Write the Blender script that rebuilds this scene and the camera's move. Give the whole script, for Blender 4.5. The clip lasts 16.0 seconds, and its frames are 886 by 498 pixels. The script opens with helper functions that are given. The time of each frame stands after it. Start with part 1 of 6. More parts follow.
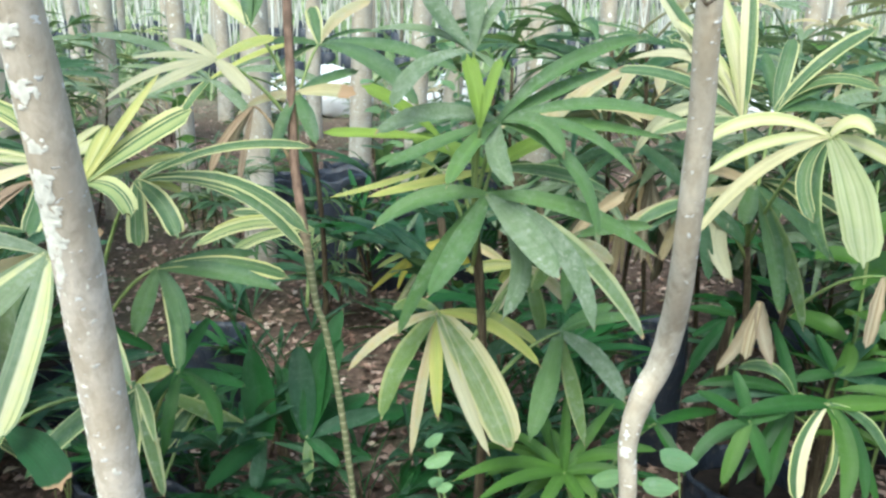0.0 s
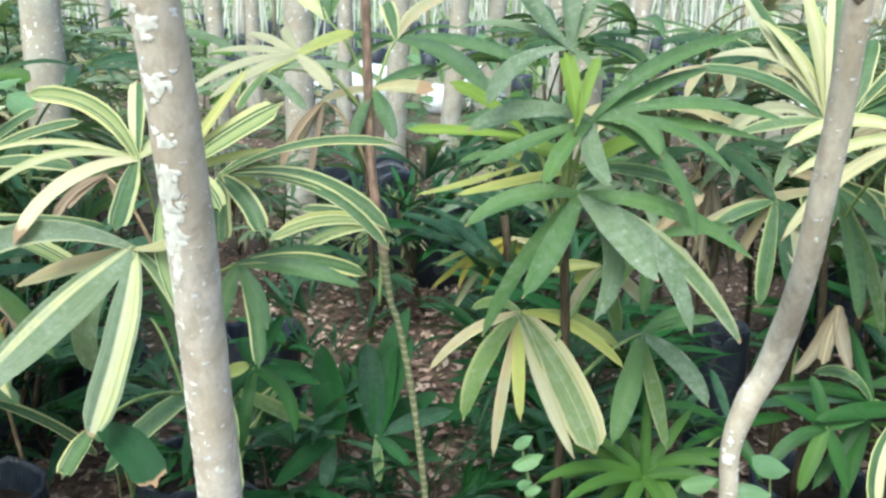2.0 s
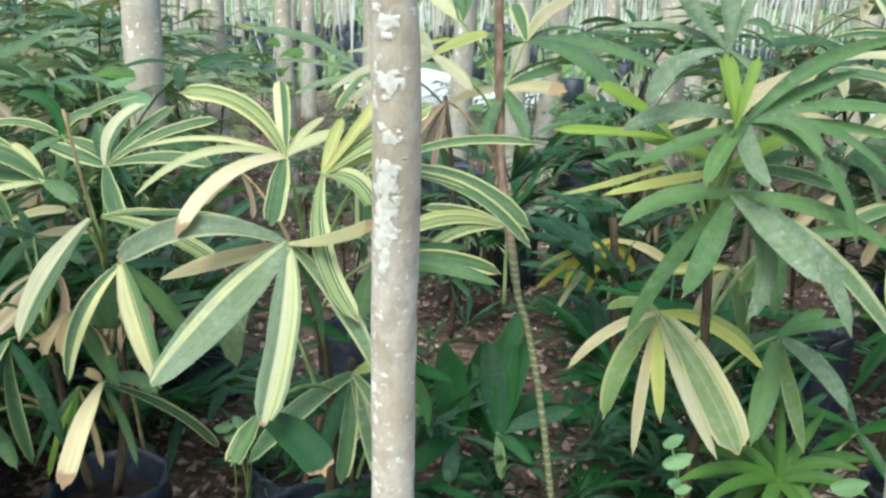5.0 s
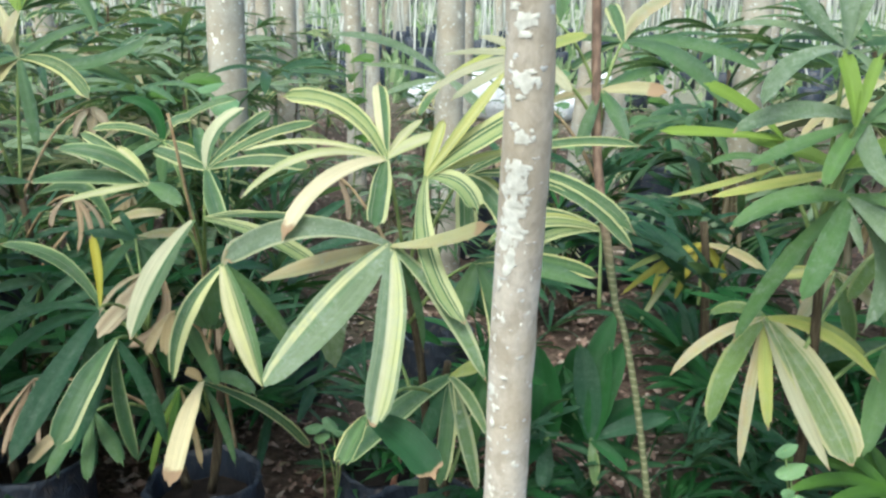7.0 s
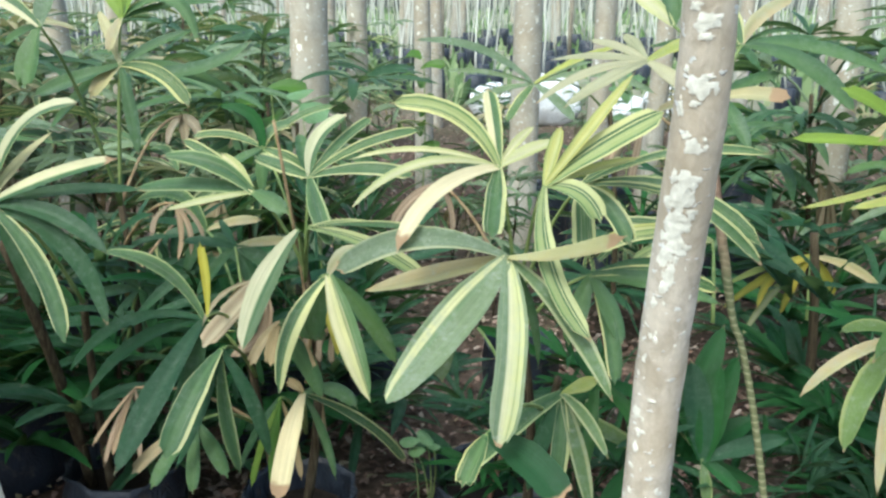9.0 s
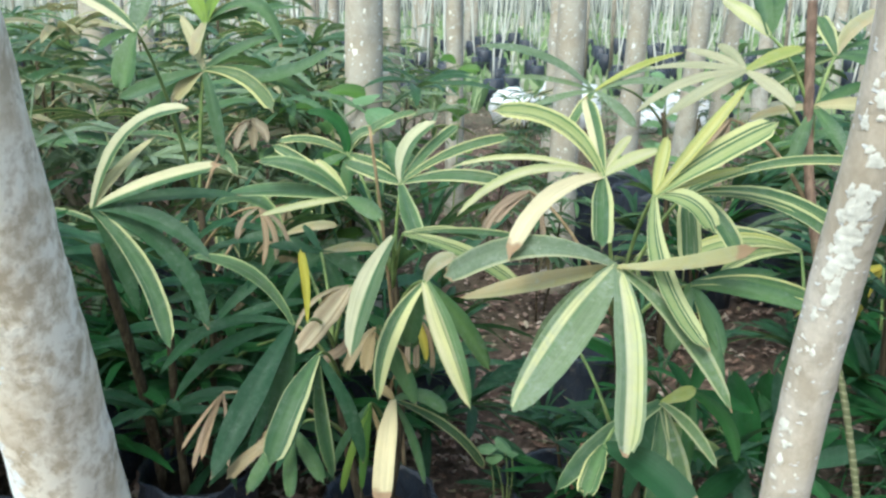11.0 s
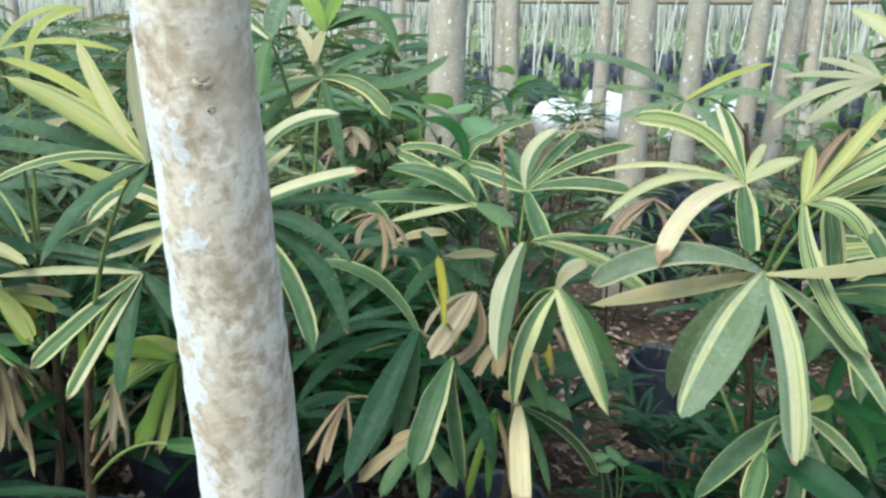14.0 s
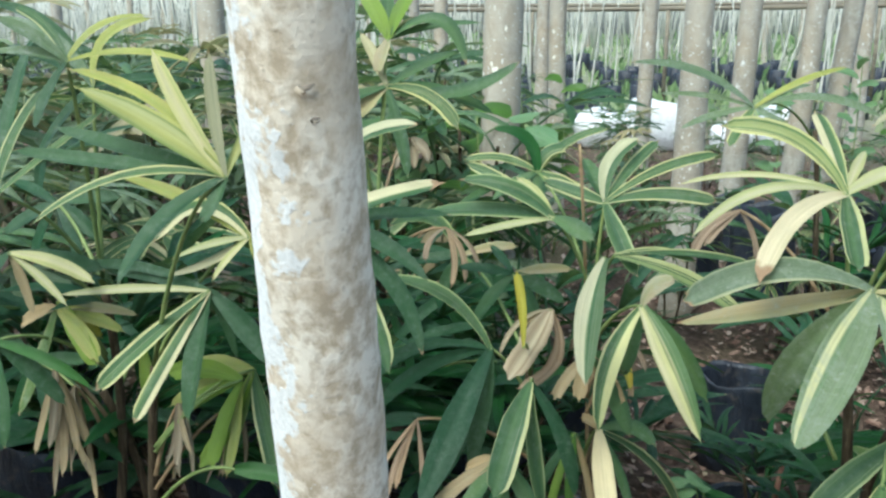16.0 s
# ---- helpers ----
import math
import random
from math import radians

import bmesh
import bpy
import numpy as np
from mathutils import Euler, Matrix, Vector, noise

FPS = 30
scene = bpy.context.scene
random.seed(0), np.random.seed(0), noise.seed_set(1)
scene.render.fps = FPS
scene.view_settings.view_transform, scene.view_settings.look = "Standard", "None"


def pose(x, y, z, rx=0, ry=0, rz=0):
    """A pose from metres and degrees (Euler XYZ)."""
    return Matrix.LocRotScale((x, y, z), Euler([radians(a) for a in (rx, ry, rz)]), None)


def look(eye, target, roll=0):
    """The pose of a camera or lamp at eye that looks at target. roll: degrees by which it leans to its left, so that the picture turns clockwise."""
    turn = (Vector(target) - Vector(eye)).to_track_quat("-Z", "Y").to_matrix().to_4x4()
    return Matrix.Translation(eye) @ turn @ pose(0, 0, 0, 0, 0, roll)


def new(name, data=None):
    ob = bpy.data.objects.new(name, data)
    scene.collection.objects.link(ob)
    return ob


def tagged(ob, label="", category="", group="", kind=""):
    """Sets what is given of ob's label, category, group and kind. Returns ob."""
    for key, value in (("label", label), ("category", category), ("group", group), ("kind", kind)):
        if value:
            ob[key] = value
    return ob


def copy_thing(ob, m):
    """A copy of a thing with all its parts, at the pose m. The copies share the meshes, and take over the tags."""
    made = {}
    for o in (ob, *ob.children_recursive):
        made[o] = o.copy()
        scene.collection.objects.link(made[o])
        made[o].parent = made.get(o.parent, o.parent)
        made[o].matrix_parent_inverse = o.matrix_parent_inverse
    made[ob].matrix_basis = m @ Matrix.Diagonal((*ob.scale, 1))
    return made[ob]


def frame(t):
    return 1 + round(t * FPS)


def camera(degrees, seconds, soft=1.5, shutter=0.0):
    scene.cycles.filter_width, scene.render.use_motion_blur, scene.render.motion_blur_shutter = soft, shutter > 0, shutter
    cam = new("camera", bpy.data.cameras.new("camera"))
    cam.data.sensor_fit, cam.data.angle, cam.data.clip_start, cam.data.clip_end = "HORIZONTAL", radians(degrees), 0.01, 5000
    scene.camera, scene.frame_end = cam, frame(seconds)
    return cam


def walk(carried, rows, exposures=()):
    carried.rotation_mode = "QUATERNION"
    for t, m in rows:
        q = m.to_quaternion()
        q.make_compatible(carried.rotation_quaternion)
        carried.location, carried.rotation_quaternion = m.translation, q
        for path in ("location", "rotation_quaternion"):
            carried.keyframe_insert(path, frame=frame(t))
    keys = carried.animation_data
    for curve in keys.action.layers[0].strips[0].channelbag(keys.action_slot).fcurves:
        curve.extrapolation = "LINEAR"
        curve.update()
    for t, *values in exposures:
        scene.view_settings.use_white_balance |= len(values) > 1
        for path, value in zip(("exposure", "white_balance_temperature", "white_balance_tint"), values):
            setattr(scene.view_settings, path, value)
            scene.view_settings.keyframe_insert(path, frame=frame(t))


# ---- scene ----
cam = camera(55.6, 16.0, 2.6)
PATH = [
    (0, (0.295, 0.002, 1.279), (0.043, 1.907, 0.723), 0.9),
    (0.5, (0.275, 0.008, 1.273), (0.0, 1.911, 0.72), 0.8),
    (1, (0.24, 0.008, 1.275), (-0.037, 1.908, 0.716), 1.0),
    (1.5, (0.204, 0.006, 1.277), (-0.078, 1.904, 0.713), 1.2),
    (2, (0.168, 0.003, 1.276), (-0.117, 1.9, 0.711), 1.4),
    (2.5, (0.127, -0.003, 1.274), (-0.161, 1.894, 0.71), 1.5),
    (3, (0.093, -0.014, 1.274), (-0.204, 1.882, 0.71), 1.6),
    (3.5, (0.06, -0.025, 1.271), (-0.253, 1.869, 0.709), 1.6),
    (6, (-0.074, -0.063, 1.263), (-0.481, 1.815, 0.709), 1.3),
    (6.5, (-0.093, -0.066, 1.258), (-0.539, 1.805, 0.709), 1.0),
    (7, (-0.11, -0.064, 1.259), (-0.592, 1.798, 0.709), 0.8),
    (7.5, (-0.136, -0.058, 1.253), (-0.657, 1.795, 0.712), 0.6),
    (8, (-0.166, -0.051, 1.247), (-0.715, 1.796, 0.712), 0.5),
    (8.5, (-0.186, -0.054, 1.264), (-0.772, 1.778, 0.716), 0.5),
    (9, (-0.233, -0.047, 1.254), (-0.829, 1.784, 0.716), 0.3),
    (11.5, (-0.457, -0.123, 1.261), (-1.051, 1.712, 0.733), 1.0),
    (12, (-0.513, -0.144, 1.259), (-1.09, 1.698, 0.735), 1.5),
    (12.5, (-0.549, -0.165, 1.259), (-1.122, 1.679, 0.738), 1.4),
    (13, (-0.57, -0.178, 1.258), (-1.164, 1.661, 0.741), 1.4),
    (13.5, (-0.588, -0.185, 1.255), (-1.203, 1.648, 0.743), 1.2),
    (14, (-0.603, -0.182, 1.25), (-1.25, 1.642, 0.745), 0.9),
    (14.5, (-0.615, -0.175, 1.248), (-1.293, 1.639, 0.748), 0.6),
    (15, (-0.64, -0.163, 1.244), (-1.341, 1.644, 0.75), 0.5),
    (15.5, (-0.665, -0.153, 1.241), (-1.382, 1.65, 0.753), 0.2),
    (16, (-0.703, -0.14, 1.241), (-1.426, 1.661, 0.758), 0.1),
]
walk(cam, [(t, look(eye, target, roll)) for t, eye, target, roll in PATH], [(0, 1.41, 5850, -3), (3.5, 1.36, 5870, -3), (6, 1.24, 5900, -3), (9, 1.24, 5900, -3), (12, 1.2, 5760, -4), (16, 1.04, 5760, -4)])

# ---- light ----
world = bpy.data.worlds.new("world")
scene.world = world
world.use_nodes = True
wn, wl = world.node_tree.nodes, world.node_tree.links
sky = wn.new("ShaderNodeTexSky")
sky.sky_type = "NISHITA"
sky.sun_disc = False
sky.sun_elevation, sky.sun_rotation = radians(57), radians(-170)
sky.air_density, sky.dust_density, sky.ozone_density = 1.0, 4.0, 1.0
wl.new(sky.outputs["Color"], wn["Background"].inputs["Color"])
wn["Background"].inputs["Strength"].default_value = 0.15
sun_data = bpy.data.lights.new("sun", "SUN")
sun_data.energy, sun_data.angle, sun_data.color = 1.5, radians(30), (1.0, 0.98, 0.93)
sun = new("sun", sun_data)
sun.matrix_world = look((-0.93, -5.27, 8.25), (0, 0, 0))


# ---- materials ----
class Nodes:
    """A short way to write node materials."""

    def __init__(self, name):
        self.mat = bpy.data.materials.new(name)
        self.mat.use_nodes = True
        self.nodes, self.links = self.mat.node_tree.nodes, self.mat.node_tree.links
        self.bsdf = self.nodes["Principled BSDF"]

    def put(self, value, socket):
        if isinstance(value, bpy.types.NodeSocket):
            self.links.new(value, socket)
        elif isinstance(value, tuple) and len(value) == 3 and socket.type == "RGBA":
            socket.default_value = (*value, 1)
        else:
            socket.default_value = value

    def coord(self, kind="Object"):
        return self.nodes.new("ShaderNodeTexCoord").outputs[kind]

    def scaled(self, vec, s):
        n = self.nodes.new("ShaderNodeMapping")
        self.put(vec, n.inputs["Vector"])
        n.inputs["Scale"].default_value = s
        return n.outputs["Vector"]

    def noise(self, vec, scale, detail=4.0, rough=0.55, distort=0.0):
        n = self.nodes.new("ShaderNodeTexNoise")
        self.put(vec, n.inputs["Vector"])
        n.inputs["Scale"].default_value, n.inputs["Detail"].default_value = scale, detail
        n.inputs["Roughness"].default_value, n.inputs["Distortion"].default_value = rough, distort
        return n.outputs["Fac"]

    def math(self, op, a, b=0.0, clamp=False):
        n = self.nodes.new("ShaderNodeMath")
        n.operation, n.use_clamp = op, clamp
        self.put(a, n.inputs[0])
        self.put(b, n.inputs[1])
        return n.outputs[0]

    def ramp(self, fac, stops, smooth=True):
        n = self.nodes.new("ShaderNodeValToRGB")
        n.color_ramp.interpolation = "LINEAR" if smooth else "CONSTANT"
        e = n.color_ramp.elements
        for i, (p, c) in enumerate(stops):
            el = e[i] if i < 2 else e.new(p)
            el.position = p
            el.color = (*c, 1) if isinstance(c, tuple) else (c, c, c, 1)
        self.put(fac, n.inputs["Fac"])
        return n.outputs["Color"]

    def mix(self, fac, a, b, blend="MIX"):
        n = self.nodes.new("ShaderNodeMix")
        n.data_type, n.blend_type = "RGBA", blend
        self.put(fac, n.inputs[0])
        self.put(a, n.inputs[6])
        self.put(b, n.inputs[7])
        return n.outputs[2]

    def split(self, vec):
        n = self.nodes.new("ShaderNodeSeparateXYZ")
        self.put(vec, n.inputs[0])
        return n.outputs

    def join(self, x, y, z):
        n = self.nodes.new("ShaderNodeCombineXYZ")
        for v, s in zip((x, y, z), n.inputs):
            self.put(v, s)
        return n.outputs[0]

    def bump(self, height, strength=0.3, distance=0.01):
        n = self.nodes.new("ShaderNodeBump")
        n.inputs["Strength"].default_value, n.inputs["Distance"].default_value = strength, distance
        self.put(height, n.inputs["Height"])
        self.links.new(n.outputs[0], self.bsdf.inputs["Normal"])
        return n.outputs[0]

    def random(self):
        return self.nodes.new("ShaderNodeObjectInfo").outputs["Random"]

    def island(self):
        return self.nodes.new("ShaderNodeNewGeometry").outputs["Random Per Island"]

    def finish(self, colour, rough=0.6, spec=0.3, metal=0.0):
        self.put(colour, self.bsdf.inputs["Base Color"])
        self.put(rough, self.bsdf.inputs["Roughness"])
        self.put(spec, self.bsdf.inputs["Specular IOR Level"])
        self.put(metal, self.bsdf.inputs["Metallic"])
        return self.mat

    def thin(self, colour, amount):
        """Lets some light through, as a leaf does."""
        t = self.nodes.new("ShaderNodeBsdfTranslucent")
        self.put(colour, t.inputs["Color"])
        m = self.nodes.new("ShaderNodeMixShader")
        m.inputs[0].default_value = amount
        self.links.new(self.bsdf.outputs[0], m.inputs[1])
        self.links.new(t.outputs[0], m.inputs[2])
        self.links.new(m.outputs[0], self.nodes["Material Output"].inputs["Surface"])


GREEN, DEEP = (0.098, 0.178, 0.066), (0.046, 0.112, 0.050)
CREAM, PALE, YELLOW = (0.60, 0.585, 0.27), (0.66, 0.61, 0.39), (0.60, 0.56, 0.18)
TAN, BROWN = (0.42, 0.32, 0.19), (0.31, 0.20, 0.115)


def leaf_material(name, stops, rough=0.42, tip=0.97, dust=0.18, thin=0.28, spec=0.26, vary=0.0, pins=0.0, flip=False):
    """A striped palm leaf: the stops run across the blade, from edge to edge."""
    n = Nodes(name)
    uv = n.split(n.coord("UV"))
    rnd = n.random()
    long_ = n.join(n.math("MULTIPLY", uv[0], 44.0), n.math("MULTIPLY", uv[1], 1.8), n.math("MULTIPLY", rnd, 40.0))
    streak = n.noise(long_, 1.0, 3.0)
    u = n.math("ADD", uv[0], n.math("MULTIPLY", n.math("SUBTRACT", streak, 0.5), 0.07))
    u = n.math("ADD", u, n.math("MULTIPLY", n.math("SUBTRACT", rnd, 0.5), 0.13))
    if flip:
        side = n.math("GREATER_THAN", n.math("FRACT", n.math("MULTIPLY", rnd, 13.7)), 0.5)
        u = n.math("ADD", u, n.math("MULTIPLY", side, n.math("SUBTRACT", 1.0, n.math("MULTIPLY", u, 2.0))))
    if vary:
        u = n.math("ADD", n.math("MULTIPLY", n.math("SUBTRACT", u, 0.5), n.math("ADD", n.math("MULTIPLY", n.math("FRACT", n.math("MULTIPLY", rnd, 7.31)), vary), 1.0 - vary * 0.62)), 0.5)
    col = n.ramp(u, stops)
    if pins:
        lines = n.noise(n.join(n.math("MULTIPLY", uv[0], 15.0), n.math("MULTIPLY", uv[1], 0.5), n.math("MULTIPLY", rnd, 70.0)), 1.0, 2.0)
        col = n.mix(n.math("MULTIPLY", n.ramp(lines, [(0.60, 0.0), (0.65, 1.0)]), pins), col, (0.50, 0.49, 0.27))
    col = n.mix(0.55, col, n.ramp(streak, [(0.32, 0.42), (0.66, 1.0)]), "MULTIPLY")
    place = n.coord("Object")
    blotch = n.noise(place, 9.0, 3.0)
    col = n.mix(0.5, col, n.ramp(blotch, [(0.3, (0.62, 0.66, 0.6)), (0.7, (1.0, 1.0, 1.0))]), "MULTIPLY")
    tone = n.ramp(rnd, [(0.0, (0.82, 0.86, 0.82)), (0.5, (1.0, 1.0, 1.0)), (1.0, (1.12, 1.08, 0.92))])
    col = n.mix(1.0, col, tone, "MULTIPLY")
    spots = n.ramp(n.noise(place, 85.0, 4.0, 0.65), [(0.56, 0.0), (0.70, 1.0)])
    film = n.ramp(n.noise(place, 16.0, 3.0), [(0.35, 0.15), (0.7, 1.0)])
    col = n.mix(n.math("MULTIPLY", n.math("MULTIPLY", spots, film), dust), col, (0.36, 0.38, 0.32))
    grime = n.ramp(n.noise(place, 55.0, 4.0, 0.7), [(0.42, 0.0), (0.6, 0.7)])
    col = n.mix(n.math("MULTIPLY", n.math("MULTIPLY", grime, film), dust), col, (0.28, 0.32, 0.25))
    end = n.math("ADD", uv[1], n.math("MULTIPLY", n.math("SUBTRACT", n.noise(place, 40.0), 0.5), 0.14))
    col = n.mix(n.ramp(end, [(tip, 0.0), (min(0.999, tip + 0.03), 1.0)]), col, BROWN)
    n.bump(n.math("ADD", streak, n.math("MULTIPLY", n.math("SINE", n.math("MULTIPLY", uv[0], 75.0)), 0.12)), 0.35, 0.0015)
    n.thin(n.mix(0.3, col, (0.38, 0.52, 0.12)), thin)
    return n.finish(col, n.ramp(blotch, [(0.3, rough - 0.08), (0.7, rough + 0.14)]), spec)


def across(*pairs):
    return list(pairs)


LEAF = {}
LEAF["g"] = leaf_material("leaf_green", across((0.0, DEEP), (0.5, GREEN)), 0.46, 0.975, 0.24)
# Dusty, and greyed further in base colour to put haze on the back palms.
LEAF["gd"] = leaf_material("leaf_green_dusty_hazy", across((0.0, (0.115, 0.175, 0.095)), (0.5, (0.155, 0.218, 0.118))), 0.58, 0.98, 0.8)
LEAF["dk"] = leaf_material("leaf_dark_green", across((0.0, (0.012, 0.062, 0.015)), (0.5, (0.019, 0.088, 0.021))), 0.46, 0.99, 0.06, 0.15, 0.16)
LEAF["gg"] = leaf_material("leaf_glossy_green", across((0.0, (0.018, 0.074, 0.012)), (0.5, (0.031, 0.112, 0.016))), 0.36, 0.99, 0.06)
LEAF["lg"] = leaf_material("leaf_light_green", across((0.0, (0.055, 0.132, 0.020)), (0.5, (0.085, 0.186, 0.027))), 0.42, 0.99, 0.08, 0.35)
LEAF["yg"] = leaf_material("leaf_yellow_green", across((0.0, (0.22, 0.33, 0.05)), (0.5, (0.29, 0.42, 0.07))), 0.45, 0.99, 0.1, 0.45)
LEAF["gt"] = leaf_material("leaf_green_brown_tip", across((0.0, (0.016, 0.062, 0.024)), (0.5, (0.024, 0.084, 0.032))), 0.5, 0.86, 0.06, spec=0.15)
LEAF["m"] = leaf_material("leaf_cream_margin", across((0.0, CREAM), (0.15, CREAM), (0.185, DEEP), (0.5, GREEN), (0.88, DEEP), (0.915, CREAM), (1.0, CREAM)), 0.46, 0.975, 0.21, vary=0.3, pins=0.45, flip=True)
LEAF["dm"] = leaf_material("leaf_dusty_margin", across((0.0, (0.42, 0.42, 0.24)), (0.10, (0.40, 0.41, 0.23)), (0.15, (0.14, 0.19, 0.115)), (0.6, (0.17, 0.22, 0.135)), (0.93, (0.14, 0.19, 0.11)), (0.96, (0.36, 0.38, 0.2))), 0.56, 0.985, 0.8)
LEAF["gm2"] = leaf_material("leaf_fine_margin", across((0.0, (0.5, 0.55, 0.25)), (0.06, (0.5, 0.55, 0.25)), (0.10, GREEN), (0.5, DEEP), (0.92, GREEN), (0.96, (0.4, 0.46, 0.2))), 0.46, 0.975, 0.24, pins=0.3)
LEAF["m2"] = leaf_material("leaf_dull_margin", across((0.0, (0.42, 0.43, 0.22)), (0.16, (0.42, 0.43, 0.22)), (0.22, (0.13, 0.20, 0.08)), (0.8, (0.13, 0.2, 0.08)), (0.86, (0.42, 0.43, 0.22))), 0.5, 0.97, 0.5)
LEAF["h"] = leaf_material("leaf_half_cream", across((0.0, PALE), (0.47, PALE), (0.53, DEEP), (0.9, GREEN), (0.95, CREAM)), 0.46, 0.97, 0.21, pins=0.3)
LEAF["hr"] = leaf_material("leaf_half_cream_other", across((0.0, (0.12, 0.17, 0.08)), (0.40, DEEP), (0.45, GREEN), (0.50, PALE), (0.94, PALE), (1.0, (0.5, 0.44, 0.28))), 0.46, 0.965, 0.18, pins=0.2)
LEAF["b1"] = leaf_material("leaf_cream_inner_edge", across((0.0, (0.36, 0.36, 0.18)), (0.05, CREAM), (0.44, CREAM), (0.50, GREEN), (0.88, DEEP), (0.93, CREAM)), 0.46, 0.97, 0.21, pins=0.35)
LEAF["b2"] = leaf_material("leaf_cream_outer_half", across((0.0, GREEN), (0.34, GREEN), (0.40, (0.40, 0.38, 0.2)), (0.46, (0.13, 0.17, 0.07)), (0.52, CREAM), (0.92, PALE), (1.0, (0.42, 0.4, 0.2))), 0.46, 0.985, 0.21, pins=0.3)
LEAF["gv"] = leaf_material("leaf_fresh_green", across((0.0, (0.066, 0.142, 0.044)), (0.5, (0.104, 0.195, 0.060))), 0.47, 0.975, 0.3)
LEAF["gi"] = leaf_material("leaf_mid_green", across((0.0, (0.030, 0.084, 0.038)), (0.5, (0.048, 0.112, 0.048))), 0.44, 0.985, 0.25)
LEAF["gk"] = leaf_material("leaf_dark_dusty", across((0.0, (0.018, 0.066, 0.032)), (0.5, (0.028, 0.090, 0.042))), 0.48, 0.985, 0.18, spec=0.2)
LEAF["yl"] = leaf_material("leaf_bright_yellow", across((0.0, (0.62, 0.50, 0.05)), (0.5, (0.72, 0.62, 0.10)), (1.0, (0.5, 0.44, 0.05))), 0.45, 0.99, 0.05, 0.4)
LEAF["ye"] = leaf_material("leaf_orange_yellow", across((0.0, (0.44, 0.34, 0.04)), (0.5, (0.58, 0.48, 0.07)), (1.0, (0.36, 0.34, 0.06))), 0.5, 0.95, 0.1, 0.4)
LEAF["d2"] = leaf_material("leaf_dry_pale", across((0.0, (0.22, 0.155, 0.10)), (0.22, (0.46, 0.375, 0.245)), (0.36, (0.26, 0.19, 0.12)), (0.5, (0.50, 0.42, 0.28)), (0.75, (0.30, 0.225, 0.145)), (1.0, (0.44, 0.35, 0.23))), 0.75, 0.99, 0.15, 0.15, 0.15)
LEAF["dp"] = leaf_material("leaf_dry_pinkish", across((0.0, (0.24, 0.165, 0.115)), (0.3, (0.39, 0.285, 0.205)), (0.5, (0.27, 0.19, 0.135)), (0.75, (0.42, 0.31, 0.225)), (1.0, (0.25, 0.175, 0.12))), 0.78, 0.99, 0.15, 0.12, 0.12)
LEAF["dg"] = leaf_material("leaf_dry_grey", across((0.0, (0.17, 0.135, 0.095)), (0.5, (0.30, 0.25, 0.18)), (1.0, (0.2, 0.15, 0.1))), 0.8, 0.99, 0.2, 0.1, 0.12)
LEAF["hl"] = leaf_material("leaf_cream_edge_dusty", across((0.0, (0.175, 0.23, 0.125)), (0.52, (0.185, 0.24, 0.13)), (0.66, (0.16, 0.24, 0.12)), (0.71, (0.64, 0.62, 0.33)), (0.86, (0.64, 0.62, 0.33)), (0.90, (0.15, 0.21, 0.11)), (1.0, (0.2, 0.25, 0.13))), 0.55, 0.995, 0.7)
LEAF["ht"] = leaf_material("leaf_half_cream_brown_tip", across((0.0, PALE), (0.55, PALE), (0.62, GREEN), (0.95, DEEP)), 0.45, 0.9)
LEAF["cc"] = leaf_material("leaf_cream_centre", across((0.0, (0.25, 0.3, 0.16)), (0.07, (0.18, 0.23, 0.11)), (0.11, CREAM), (0.20, CREAM), (0.235, (0.30, 0.33, 0.15)), (0.27, CREAM), (0.56, PALE), (0.63, (0.17, 0.23, 0.13)), (1.0, (0.19, 0.25, 0.15))), 0.5, 0.99, 0.5, pins=0.25)
LEAF["c"] = leaf_material("leaf_cream", across((0.0, CREAM), (0.5, PALE), (0.8, CREAM), (0.86, (0.35, 0.42, 0.16)), (0.9, CREAM)), 0.45, 0.985, 0.1, 0.35)
LEAF["c2"] = leaf_material("leaf_faded_cream", across((0.0, (0.40, 0.37, 0.22)), (0.25, (0.50, 0.46, 0.29)), (0.5, (0.44, 0.41, 0.26)), (0.75, (0.51, 0.47, 0.31)), (1.0, (0.38, 0.35, 0.21))), 0.55, 0.96, 0.2)
LEAF["ct"] = leaf_material("leaf_cream_brown_tip", across((0.0, (0.64, 0.56, 0.37)), (0.5, (0.72, 0.63, 0.43)), (1.0, (0.66, 0.57, 0.38))), 0.45, 0.86, 0.1, 0.3)
LEAF["s"] = leaf_material("leaf_many_stripes", across((0.0, CREAM), (0.22, CREAM), (0.25, DEEP), (0.31, DEEP), (0.33, CREAM), (0.37, CREAM), (0.39, DEEP), (0.47, GREEN), (0.50, (0.36, 0.40, 0.16)), (0.80, (0.30, 0.36, 0.14)), (0.84, GREEN), (0.90, GREEN), (0.93, CREAM)), 0.46, 0.98, 0.18, pins=0.35)
